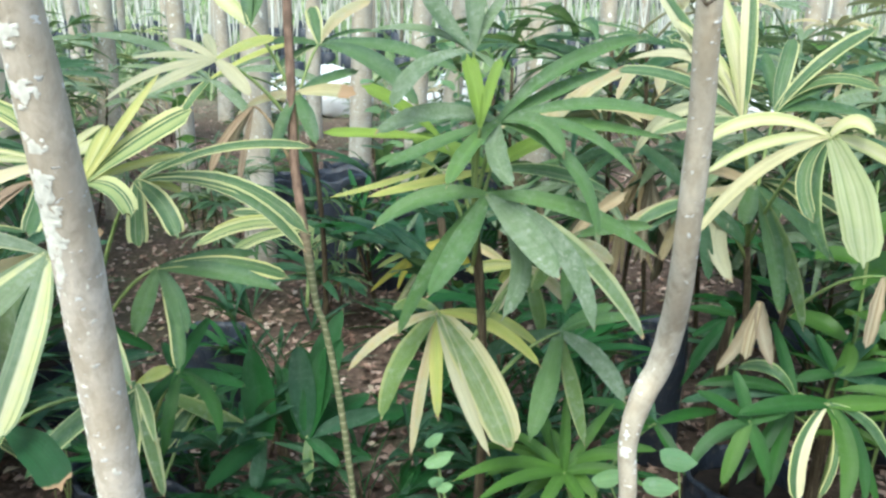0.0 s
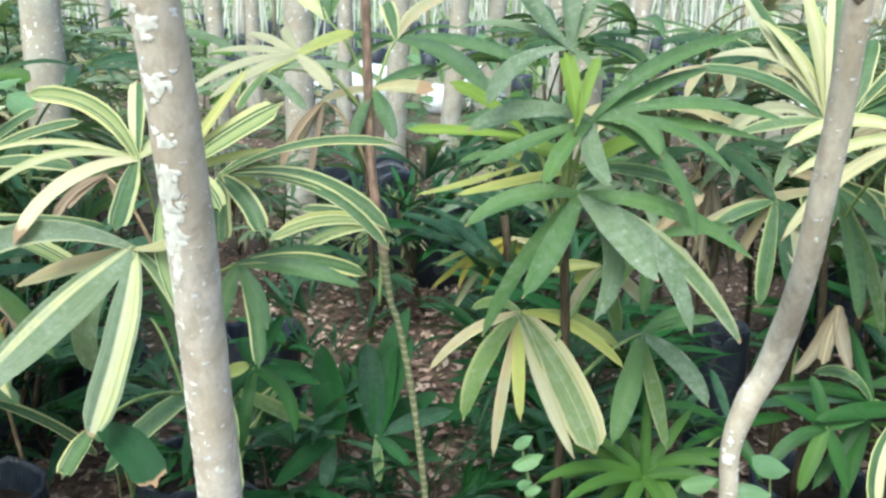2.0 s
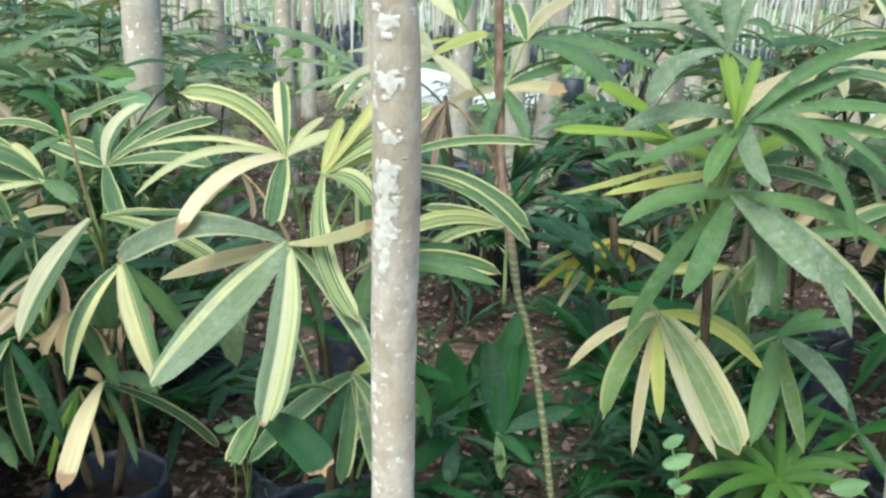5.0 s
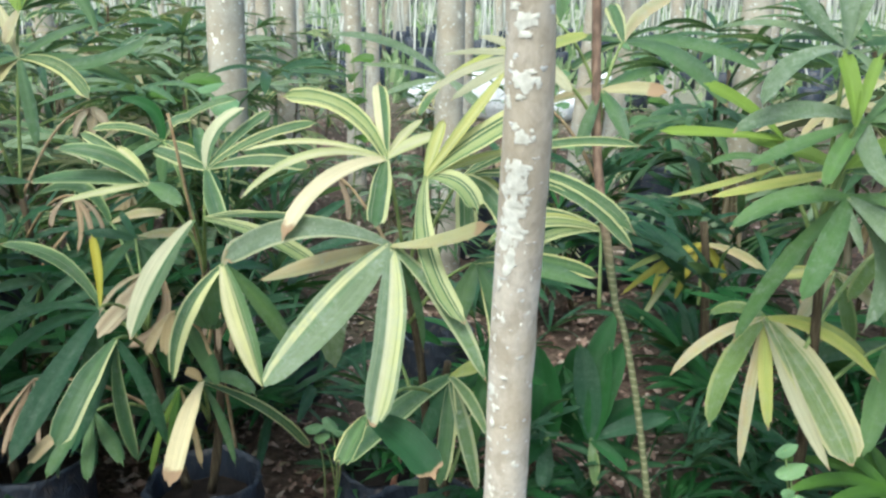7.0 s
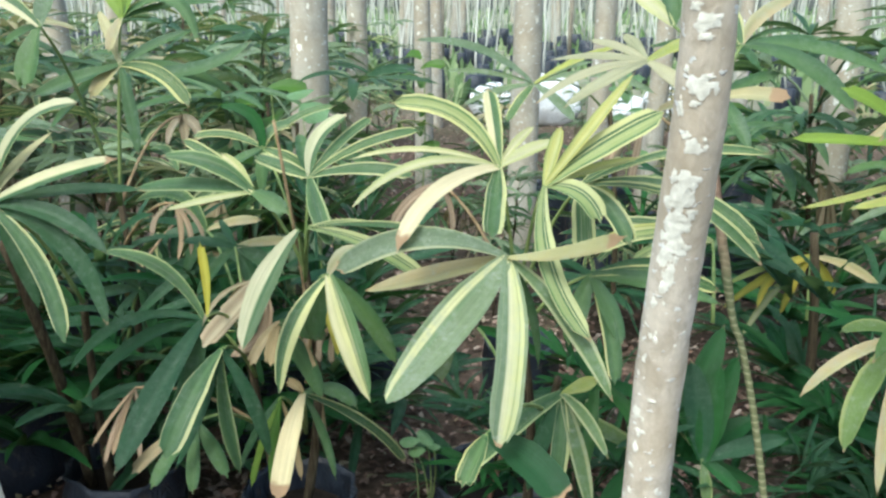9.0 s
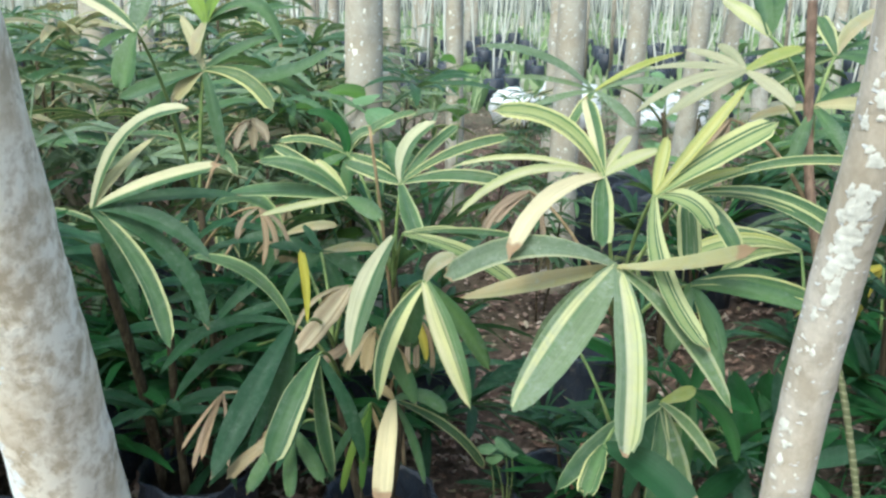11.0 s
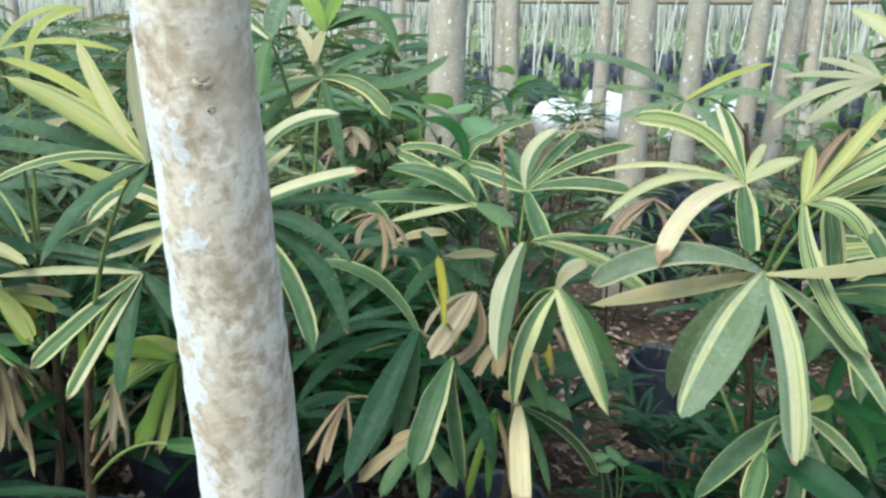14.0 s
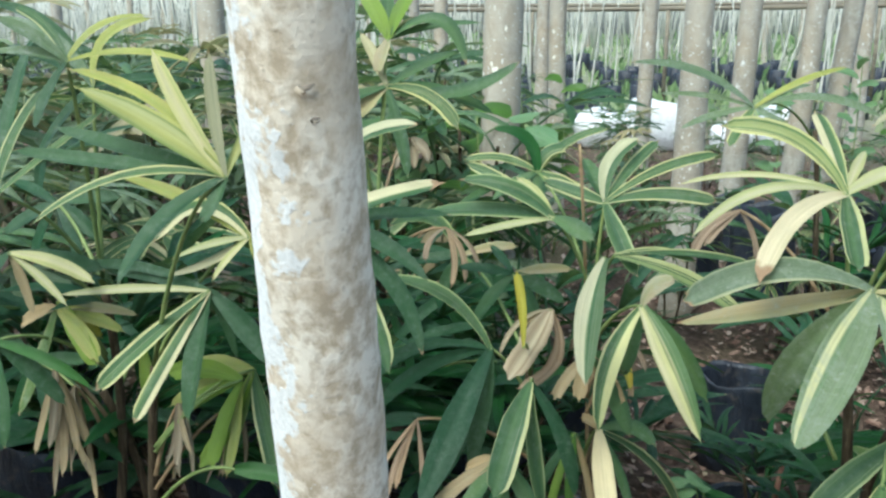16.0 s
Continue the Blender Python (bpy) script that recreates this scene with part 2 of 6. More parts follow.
LEAF["s3"] = leaf_material("leaf_fine_stripes", across((0.0, (0.46, 0.48, 0.24)), (0.12, (0.43, 0.45, 0.23)), (0.15, (0.28, 0.33, 0.15)), (0.19, (0.43, 0.45, 0.23)), (0.30, (0.45, 0.46, 0.25)), (0.33, (0.26, 0.31, 0.14)), (0.37, (0.5, 0.5, 0.29)), (0.55, (0.43, 0.45, 0.23)), (0.58, (0.24, 0.30, 0.13)), (0.62, (0.48, 0.5, 0.28)), (0.8, (0.5, 0.5, 0.29)), (0.83, (0.28, 0.33, 0.15)), (0.87, (0.46, 0.47, 0.24))), 0.5, 0.99, 0.25, pins=0.3)
LEAF["y"] = leaf_material("leaf_yellow", across((0.0, (0.30, 0.36, 0.10)), (0.12, (0.5, 0.5, 0.18)), (0.3, YELLOW), (0.7, (0.62, 0.59, 0.27)), (0.8, (0.3, 0.36, 0.10)), (0.86, YELLOW)), 0.45, 0.98, 0.1, 0.35)
LEAF["y2"] = leaf_material("leaf_dull_yellow", across((0.0, (0.42, 0.42, 0.12)), (0.5, (0.34, 0.38, 0.10)), (1.0, (0.44, 0.42, 0.14))), 0.5, 0.96, 0.2)
LEAF["o"] = leaf_material("leaf_olive", across((0.0, (0.50, 0.45, 0.28)), (0.3, (0.37, 0.34, 0.18)), (0.7, (0.42, 0.34, 0.20)), (1.0, (0.46, 0.38, 0.24))), 0.55, 0.96, 0.5)
LEAF["o2"] = leaf_material("leaf_olive_wide", across((0.0, (0.44, 0.41, 0.22)), (0.06, (0.50, 0.45, 0.26)), (0.24, (0.44, 0.41, 0.23)), (0.29, (0.22, 0.27, 0.11)), (0.34, (0.40, 0.38, 0.2)), (0.38, (0.13, 0.19, 0.07)), (0.55, (0.16, 0.22, 0.085)), (0.6, (0.26, 0.30, 0.15)), (0.66, (0.14, 0.20, 0.075)), (0.93, (0.16, 0.21, 0.085)), (0.97, (0.40, 0.38, 0.19))), 0.55, 0.985, 0.55)
LEAF["og"] = leaf_material("leaf_olive_green", across((0.0, (0.26, 0.30, 0.11)), (0.14, (0.11, 0.18, 0.05)), (0.85, (0.13, 0.20, 0.06)), (0.93, (0.26, 0.30, 0.11))), 0.5, 0.98, 0.4)
LEAF["ot"] = leaf_material("leaf_olive_brown_tip", across((0.0, (0.48, 0.45, 0.25)), (0.5, (0.44, 0.41, 0.22)), (1.0, (0.4, 0.36, 0.2))), 0.55, 0.84, 0.4)
LEAF["dt"] = leaf_material("leaf_tan_tip", across((0.0, (0.5, 0.42, 0.22)), (0.5, (0.56, 0.48, 0.27)), (1.0, (0.4, 0.38, 0.2))), 0.6, 0.7, 0.3)
LEAF["d"] = leaf_material("leaf_dry", across((0.0, (0.34, 0.25, 0.15)), (0.5, TAN), (1.0, (0.36, 0.27, 0.16))), 0.75, 0.99, 0.2, 0.15, 0.15)


def stem_material():
    n = Nodes("palm_cane")
    p = n.coord()
    rings = n.noise(n.scaled(p, (3, 3, 60)), 1.0, 3.0)
    fibre = n.noise(n.scaled(p, (160, 160, 14)), 1.0, 4.0)
    col = n.ramp(fibre, [(0.3, (0.03, 0.022, 0.014)), (0.55, (0.075, 0.056, 0.034)), (0.75, (0.15, 0.12, 0.076))])
    col = n.mix(0.4, col, n.ramp(rings, [(0.35, (0.4, 0.42, 0.3)), (0.7, (1.0, 1.0, 1.0))]), "MULTIPLY")
    n.bump(fibre, 0.8, 0.004)
    return n.finish(col, 0.85, 0.15)


def ringed_material():
    n = Nodes("ringed_cane")
    p = n.coord()
    z = n.split(p)[2]
    ring = n.ramp(n.math("FRACT", n.math("ADD", n.math("MULTIPLY", z, 68.0), n.math("MULTIPLY", n.noise(p, 24.0, 3.0), 1.6))), [(0.0, (0.24, 0.225, 0.135)), (0.16, (0.20, 0.19, 0.11)), (0.32, (0.095, 0.105, 0.05)), (1.0, (0.125, 0.125, 0.062))])
    bark = n.ramp(n.noise(n.scaled(p, (90, 90, 25)), 1.0), [(0.35, (0.10, 0.065, 0.045)), (0.7, (0.24, 0.155, 0.11))])
    up = n.ramp(n.math("ADD", z, n.math("MULTIPLY", n.noise(p, 14.0), 0.12)), [(0.83, 0.0), (0.93, 1.0)])
    n.bump(n.noise(n.scaled(p, (200, 200, 30)), 1.0), 0.5, 0.002)
    return n.finish(n.mix(up, ring, bark), 0.7, 0.2)


def bark_material(name, base, dark, lichen, cover, size=16.0):
    """Smooth bark with lichen patches."""
    n = Nodes(name)
    p = n.coord()
    q = n.scaled(p, (1, 1, 0.7))
    mottled = n.noise(q, size * 2.2, 5.0, 0.6, 0.4)
    fine = n.noise(q, 160.0, 3.0, 0.6)
    col = n.ramp(mottled, [(0.40, dark), (0.54, base)])
    col = n.mix(0.35, col, n.ramp(fine, [(0.3, 0.5), (0.7, 1.0)]), "MULTIPLY")
    warm = n.ramp(n.noise(q, size * 0.6, 3.0), [(0.42, 0.0), (0.62, 0.55)])
    col = n.mix(warm, col, (0.40, 0.325, 0.225))
    shape = n.math("ADD", n.math("MULTIPLY", n.noise(q, size, 4.0, 0.5, 0.6), 0.55), n.math("MULTIPLY", n.noise(q, size * 4.5, 4.0, 0.6), 0.45))
    mask = n.ramp(shape, [(cover, 0.0), (min(0.999, cover + 0.025), 1.0)])
    speck = n.ramp(n.noise(n.scaled(p, (1, 1, 1.6)), 62.0, 2.0, 0.5), [(0.66, 0.0), (0.69, 0.85)])
    both = n.math("MAXIMUM", mask, speck)
    col = n.mix(both, col, n.mix(0.5, lichen, n.ramp(fine, [(0.3, 0.45), (0.65, 0.9)])))
    dots = n.ramp(n.noise(q, 48.0, 2.0), [(0.22, 1.0), (0.3, 0.0)])
    col = n.mix(n.math("MULTIPLY", dots, 0.7), col, (0.10, 0.085, 0.06))
    n.bump(n.math("ADD", n.math("MULTIPLY", mottled, 0.6), n.math("ADD", n.math("MULTIPLY", fine, 0.3), n.math("MULTIPLY", both, 0.35))), 0.8, 0.004)
    return n.finish(col, 0.88, 0.15)


def pale_bark_material():
    """Light bark pitted all over, with a white crust that grows on the west face."""
    n = Nodes("bark_pale")
    p = n.coord()
    q = n.scaled(p, (1, 1, 0.85))
    blot = n.noise(q, 25.0, 3.0, 0.5, 0.3)
    speck = n.noise(q, 66.0, 4.0, 0.6, 0.2)
    fine = n.noise(q, 190.0, 3.0, 0.6)
    col = n.ramp(n.math("ADD", n.math("MULTIPLY", blot, 0.4), n.math("MULTIPLY", speck, 0.6)), [(0.39, (0.44, 0.36, 0.255)), (0.47, (0.60, 0.515, 0.395)), (0.56, (0.78, 0.71, 0.59))])
    col = n.mix(n.ramp(n.noise(q, 9.0, 2.0), [(0.45, 0.0), (0.65, 0.5)]), col, (0.58, 0.47, 0.33))
    x, _, z = n.split(p)
    west = n.math("MULTIPLY", n.math("SUBTRACT", x, n.math("MULTIPLY", z, 0.105)), -2.6)
    shape = n.math("ADD", n.math("ADD", n.math("MULTIPLY", n.noise(q, 17.0, 4.0, 0.5, 0.4), 0.6), n.math("MULTIPLY", n.noise(q, 60.0, 3.0, 0.6), 0.4)), west)
    crust = n.ramp(shape, [(0.515, 0.0), (0.555, 0.9)])
    col = n.mix(crust, col, n.ramp(fine, [(0.3, (0.66, 0.67, 0.65)), (0.65, (0.84, 0.84, 0.82))]))
    pits = n.ramp(n.noise(p, 66.0, 2.0, 0.5), [(0.29, 1.0), (0.37, 0.0)])
    col = n.mix(n.math("MULTIPLY", pits, 0.4), col, (0.30, 0.24, 0.17))
    n.bump(n.math("ADD", n.math("ADD", n.math("MULTIPLY", speck, 0.6), n.math("MULTIPLY", fine, 0.25)), n.math("MULTIPLY", crust, 0.1)), 0.8, 0.004)
    return n.finish(col, 0.9, 0.12)


def ground_material():
    n = Nodes("forest_soil")
    p = n.coord()
    big = n.noise(p, 0.8, 4.0)
    fine = n.noise(p, 30.0, 5.0, 0.65)
    col = n.ramp(fine, [(0.3, (0.046, 0.032, 0.024)), (0.55, (0.11, 0.078, 0.06)), (0.75, (0.21, 0.155, 0.12))])
    moss = n.ramp(big, [(0.5, 0.0), (0.68, 0.45)])
    col = n.mix(moss, col, (0.07, 0.09, 0.04))
    # Past about 8 m the soil goes greener, and paler to stand for bright haze.
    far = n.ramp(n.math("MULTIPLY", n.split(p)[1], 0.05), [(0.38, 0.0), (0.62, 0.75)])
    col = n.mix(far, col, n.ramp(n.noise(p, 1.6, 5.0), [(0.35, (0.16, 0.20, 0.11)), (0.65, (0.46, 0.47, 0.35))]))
    n.bump(fine, 0.8, 0.03)
    return n.finish(col, 0.95, 0.1)


def litter_material():
    n = Nodes("fallen_leaves")
    col = n.ramp(n.island(), [(0.0, (0.08, 0.045, 0.033)), (0.3, (0.24, 0.145, 0.105)), (0.55, (0.40, 0.265, 0.205)), (0.78, (0.54, 0.39, 0.315)), (0.92, (0.64, 0.53, 0.44)), (1.0, (0.36, 0.30, 0.15))])
    col = n.mix(0.7, col, n.ramp(n.noise(n.coord(), 70.0, 4.0), [(0.3, 0.18), (0.7, 0.62)]), "MULTIPLY")
    return n.finish(col, 0.8, 0.2)


def plastic_material(name, a, b, rough):
    n = Nodes(name)
    p = n.coord()
    f = n.noise(p, 7.0, 4.0, 0.6, 0.8)
    n.bump(n.noise(n.scaled(p, (1, 1, 0.4)), 22.0, 4.0, 0.6, 1.2), 0.7, 0.02)
    dirt = n.ramp(n.noise(p, 34.0, 5.0, 0.7), [(0.55, 0.0), (0.75, 0.5)])
    return n.finish(n.mix(dirt, n.ramp(f, [(0.3, a), (0.7, b)]), (0.16, 0.125, 0.095)), n.ramp(f, [(0.3, rough), (0.7, rough + 0.2)]), 0.4)


def plain_material(name, a, b, scale, rough=0.8, stretch=(1, 1, 1)):
    n = Nodes(name)
    f = n.noise(n.scaled(n.coord(), stretch), scale, 5.0, 0.6)
    n.bump(f, 0.4, 0.005)
    return n.finish(n.ramp(f, [(0.3, a), (0.7, b)]), rough, 0.2)


CANE, RINGED = stem_material(), ringed_material()
PETIOLE = plain_material("leaf_stalk", (0.10, 0.16, 0.05), (0.24, 0.28, 0.10), 30.0, 0.5)
PETIOLE_DRY = plain_material("dry_leaf_stalk", (0.16, 0.10, 0.05), (0.34, 0.25, 0.14), 30.0, 0.8)
BARK_TAN = bark_material("bark_tan", (0.62, 0.55, 0.455), (0.48, 0.415, 0.33), (0.66, 0.66, 0.60), 0.68, 15.0)
BARK_PALE = pale_bark_material()
BARK_THIN = bark_material("bark_thin", (0.50, 0.45, 0.36), (0.37, 0.325, 0.25), (0.78, 0.78, 0.7), 0.68, 18.0)
SCAR = plain_material("scar_bark", (0.16, 0.13, 0.10), (0.32, 0.27, 0.21), 140.0, 0.9)
BARK_FAR = bark_material("bark_far", (0.42, 0.395, 0.335), (0.32, 0.295, 0.245), (0.66, 0.66, 0.58), 0.61, 7.0)
SOIL, LITTER = ground_material(), litter_material()
BLACK = plastic_material("black_plastic", (0.012, 0.015, 0.022), (0.026, 0.034, 0.050), 0.36)
WHITE = plastic_material("white_woven_plastic", (0.58, 0.585, 0.58), (0.76, 0.77, 0.77), 0.6)
DIRT = plain_material("potting_soil", (0.007, 0.0055, 0.0045), (0.026, 0.019, 0.015), 45.0, 0.95)
SAPLING = plain_material("pale_sapling_bark", (0.45, 0.445, 0.375), (0.64, 0.64, 0.575), 18.0, 0.8, (1, 1, 0.2))
BAMBOO = plain_material("weathered_bamboo", (0.12, 0.10, 0.075), (0.26, 0.23, 0.17), 12.0, 0.7, (0.1, 1, 1))
def undergrowth_material():
    n = Nodes("haze_paled_undergrowth")
    # Greens lightened to stand for haze between the far stems.
    col = n.ramp(n.island(), [(0.0, (0.12, 0.20, 0.08)), (0.5, (0.24, 0.34, 0.15)), (1.0, (0.42, 0.48, 0.27))])
    n.thin(col, 0.3)
    return n.finish(col, 0.7, 0.2)


UNDERGROWTH = undergrowth_material()
WEED = leaf_material("weed_leaf", across((0.0, (0.13, 0.24, 0.10)), (0.5, (0.17, 0.30, 0.14))), 0.5, 0.995, 0.3)


# ---- building blocks ----
def mesh_of(name, verts, faces, material, uvs=None, smooth=True):
    me = bpy.data.meshes.new(name)
    me.from_pydata([tuple(v) for v in verts], [], faces)
    if uvs is not None:
        layer = me.uv_layers.new(name="UVMap")
        idx = np.empty(len(me.loops), dtype=np.int32)
        me.loops.foreach_get("vertex_index", idx)
        layer.data.foreach_set("uv", np.asarray(uvs, dtype=np.float32)[idx].ravel())
    if smooth:
        me.polygons.foreach_set("use_smooth", [True] * len(me.polygons))
    me.materials.append(material)
    me.update()
    return me


def part(name, geometry, material, parent, label="", uvs=None, smooth=True):
    ob = new(name, mesh_of(name, geometry[0], geometry[1], material, uvs, smooth))
    ob.parent = parent
    return tagged(ob, label)


def thing(name, place, label, category, group=""):
    ob = new(name)
    ob.location = place
    ob.empty_display_size = 0.1
    return tagged(ob, label, category, group)


def tube(points, radii, sides=8, rough=0.0, seed=0, cap=True):
    """A closed round tube along points, with an uneven skin where rough is given."""
    pts = [Vector(p) for p in points]
    verts, faces = [], []
    rng = random.Random(seed)
    side = None
    for i, p in enumerate(pts):
        d = (pts[min(i + 1, len(pts) - 1)] - pts[max(i - 1, 0)]).normalized()
        if side is None:
            side = d.orthogonal().normalized()
        side = (side - d * side.dot(d)).normalized()
        other = d.cross(side)
        for k in range(sides):
            a = 2 * math.pi * k / sides
            swell = 1 + rough * (noise.noise(Vector((math.cos(a) * 1.3, math.sin(a) * 1.3, i * 0.45 + seed))) + 0.35 * rng.uniform(-1, 1))
            verts.append(p + (side * math.cos(a) + other * math.sin(a)) * radii[i] * swell)
    for i in range(len(pts) - 1):
        for k in range(sides):
            a, b = i * sides + k, i * sides + (k + 1) % sides
            faces.append((a, b, b + sides, a + sides))
    if cap:
        faces.append(tuple(range(sides))[::-1])
        faces.append(tuple(range(len(verts) - sides, len(verts))))
    return verts, faces


def bent(a, b, lift, n=7):
    """Points on an arc from a to b whose middle is moved by lift."""
    a, b, lift = Vector(a), Vector(b), Vector(lift)
    return [a.lerp(b, s) + lift * (4 * s * (1 - s)) for s in (i / (n - 1) for i in range(n))]


def blend_points(points, n):
    """A smooth line through the given points."""
    pts = [Vector(p) for p in points]
    out = []
    for i in range(n):
        x = i / (n - 1) * (len(pts) - 1)
        k = min(int(x), len(pts) - 2)
        s = x - k
        p0, p1, p2, p3 = pts[max(k - 1, 0)], pts[k], pts[k + 1], pts[min(k + 2, len(pts) - 1)]
        out.append(0.5 * (2 * p1 + (p2 - p0) * s + (2 * p0 - 5 * p1 + 4 * p2 - p3) * s * s + (3 * p1 - p0 - 3 * p2 + p3) * s ** 3))
    return out


def blade(hub, az, el, length, width, arch, sway, face, rng, segs=11, dry=False, pointed=False):
    """One pleated leaflet from the hub: verts, faces and the coordinates across and along it."""
    a, e = radians(az), radians(el)
    way = Vector((math.cos(e) * math.cos(a), math.cos(e) * math.sin(a), math.sin(e)))
    side0 = Vector((0, 0, 1)).cross(way)
    side0 = side0.normalized() if side0.length > 0.05 else Vector((1, 0, 0))
    up = way.cross(side0)
    bend = (up * arch + side0 * sway) * length
    pts = bent(hub, Vector(hub) + way * length, bend, segs)
    twist = rng.uniform(-0.6, 0.6)
    verts, faces, uvs = [], [], []
    ridge = (0.0, 0.55, 0.15, 0.75, 0.15, 0.55, 0.0)
    base, crease = rng.uniform(0.22, 0.36), rng.uniform(0.45, 1.0)
    full, blunt = rng.uniform(0.34, 0.5), rng.choice((0.42, 0.52, 0.62, 0.8))
    start = 0.78
    if pointed == 2:
        blunt, start = rng.uniform(0.72, 0.9), rng.uniform(0.46, 0.66)
    elif pointed:
        base, full, blunt, start = 0.5, 0.3, rng.uniform(0.86, 0.94), rng.uniform(0.40, 0.55)
    for i, p in enumerate(pts):
        s = i / (segs - 1)
        t = (pts[min(i + 1, segs - 1)] - pts[max(i - 1, 0)]).normalized()
        nrm = (face - t * face.dot(t)).normalized()
        across_ = t.cross(nrm)
        turn = twist * (s - 0.3)
        across_, nrm = across_ * math.cos(turn) + nrm * math.sin(turn), nrm * math.cos(turn) - across_ * math.sin(turn)
        w = base + (1 - base) * min(1, s / full) ** 0.8
        if s > start:
            w *= 1 - blunt * ((s - start) / (1 - start)) ** 2.0
        w *= width * 0.5 * (1 + (rng.uniform(-0.10, 0.10) if dry else rng.uniform(-0.02, 0.02)))
        fold = (crease if not dry else 1.1) * (1 - 0.45 * s)
        for k in range(7):
            c = (k - 3) / 3
            lift = abs(c) * fold * w * 0.62 - fold * w * 0.3 + (ridge[k] - 0.4) * min(width * 0.045, 0.0017)
            q = p + across_ * (c * w) + nrm * lift
            if i == segs - 1:
                q -= t * (rng.uniform(0.0, 0.06) * length * 0.4 + abs(c) * 0.012)
            verts.append(q)
            uvs.append((0.5 + c * 0.5, s))
    for i in range(segs - 1):
        for k in range(6):
            j = i * 7 + k
            faces.append((j, j + 1, j + 8, j + 7))
    return verts, faces, uvs


FACE = Vector((0.06, -0.72, 0.69))
STYLE_WORDS = {"yl": "bright yellow young", "g": "plain green", "gd": "dusty green", "dk": "dark green", "gg": "glossy green", "lg": "light green", "yg": "yellow-green", "gt": "dark green with a brown tip", "d": "dry tan, shrivelled", "dp": "dry pinkish-brown, shrivelled", "dg": "dry grey-brown, shrivelled", "d2": "dry pale, folded", "y": "yellow", "y2": "dull yellow", "o": "faded olive", "o2": "faded olive with pale edges", "og": "olive green", "ot": "olive with a brown tip", "dt": "tan with a brown tip", "c": "cream", "c2": "faded cream", "ct": "cream with a brown tip"}
PALMS = {}
POINTED = {**{k: 1 for k in ("gg", "lg", "dk", "ye", "dg")}, **{k: 2 for k in ("g", "gv", "gd", "gi", "gk", "c", "c2", "o", "y", "y2", "og", "gm2", "m2", "hl", "b1", "b2", "hr")}}


def palm(key, base, canes, label, group="lady palms"):
    """A lady palm: canes are (foot, head, radius) in metres from the base."""
    ob = thing("lady_palm", (*base, 0), label, "palm", group)
    stems = []
    for i, (foot, head, radius) in enumerate(canes):
        foot, head = Vector(foot), Vector(head)
        line = bent(foot, head, Vector((0.02 * (-1) ** i, 0.015, 0)), 15)
        part("cane", tube(line, [radius * (1.15 - 0.3 * j / 14) for j in range(15)], 9, 0.14, i + len(key)), CANE, ob, "brown fibrous cane")
        stems.append((foot, head))
    PALMS[key] = (ob, Vector((*base, 0)), stems, random.Random(len(PALMS) + 5))
    return key


def fan(key, hub, leaflets):
    """A fan leaf: stalk from the nearest cane to the hub, and its leaflets (style, azimuth, rise, length, width, arch, sway)."""
    ob, base, stems, rng = PALMS[key]
    h = Vector(hub) - base
    best = None
    for foot, head in stems:
        z = min(max(h.z - 0.14, foot.z + 0.08), head.z)
        p = foot.lerp(head, (z - foot.z) / max(0.01, head.z - foot.z))
        if best is None or (p - h).length < best[0]:
            best = ((p - h).length, p)
    start = best[1]
    dry = sum(x[0] in ("d", "dg", "dp") for x in leaflets) > len(leaflets) / 2
    line = bent(start, h, Vector((0, 0, 0.12 * (h - start).length)), 9)
    leaf = part("leaf", tube(line, [0.0046 - 0.0018 * i / 8 for i in range(9)], 6), PETIOLE_DRY if dry else PETIOLE, ob, "dry drooping fan leaf" if dry else "")
    face = (FACE + Vector((rng.uniform(-0.2, 0.2), rng.uniform(-0.1, 0.1), rng.uniform(-0.15, 0.15)))).normalized()
    for style, az, el, length, width, arch, sway in leaflets:
        v, f, uv = blade(h, az, el, length, width, arch, sway, face, rng, dry=style in ("d", "d2", "dg", "dp"), pointed=POINTED.get(style, 0))
        part("leaflet", (v, f), LEAF[style], leaf, STYLE_WORDS.get(style, "cream-striped green") + " leaflet", uv)


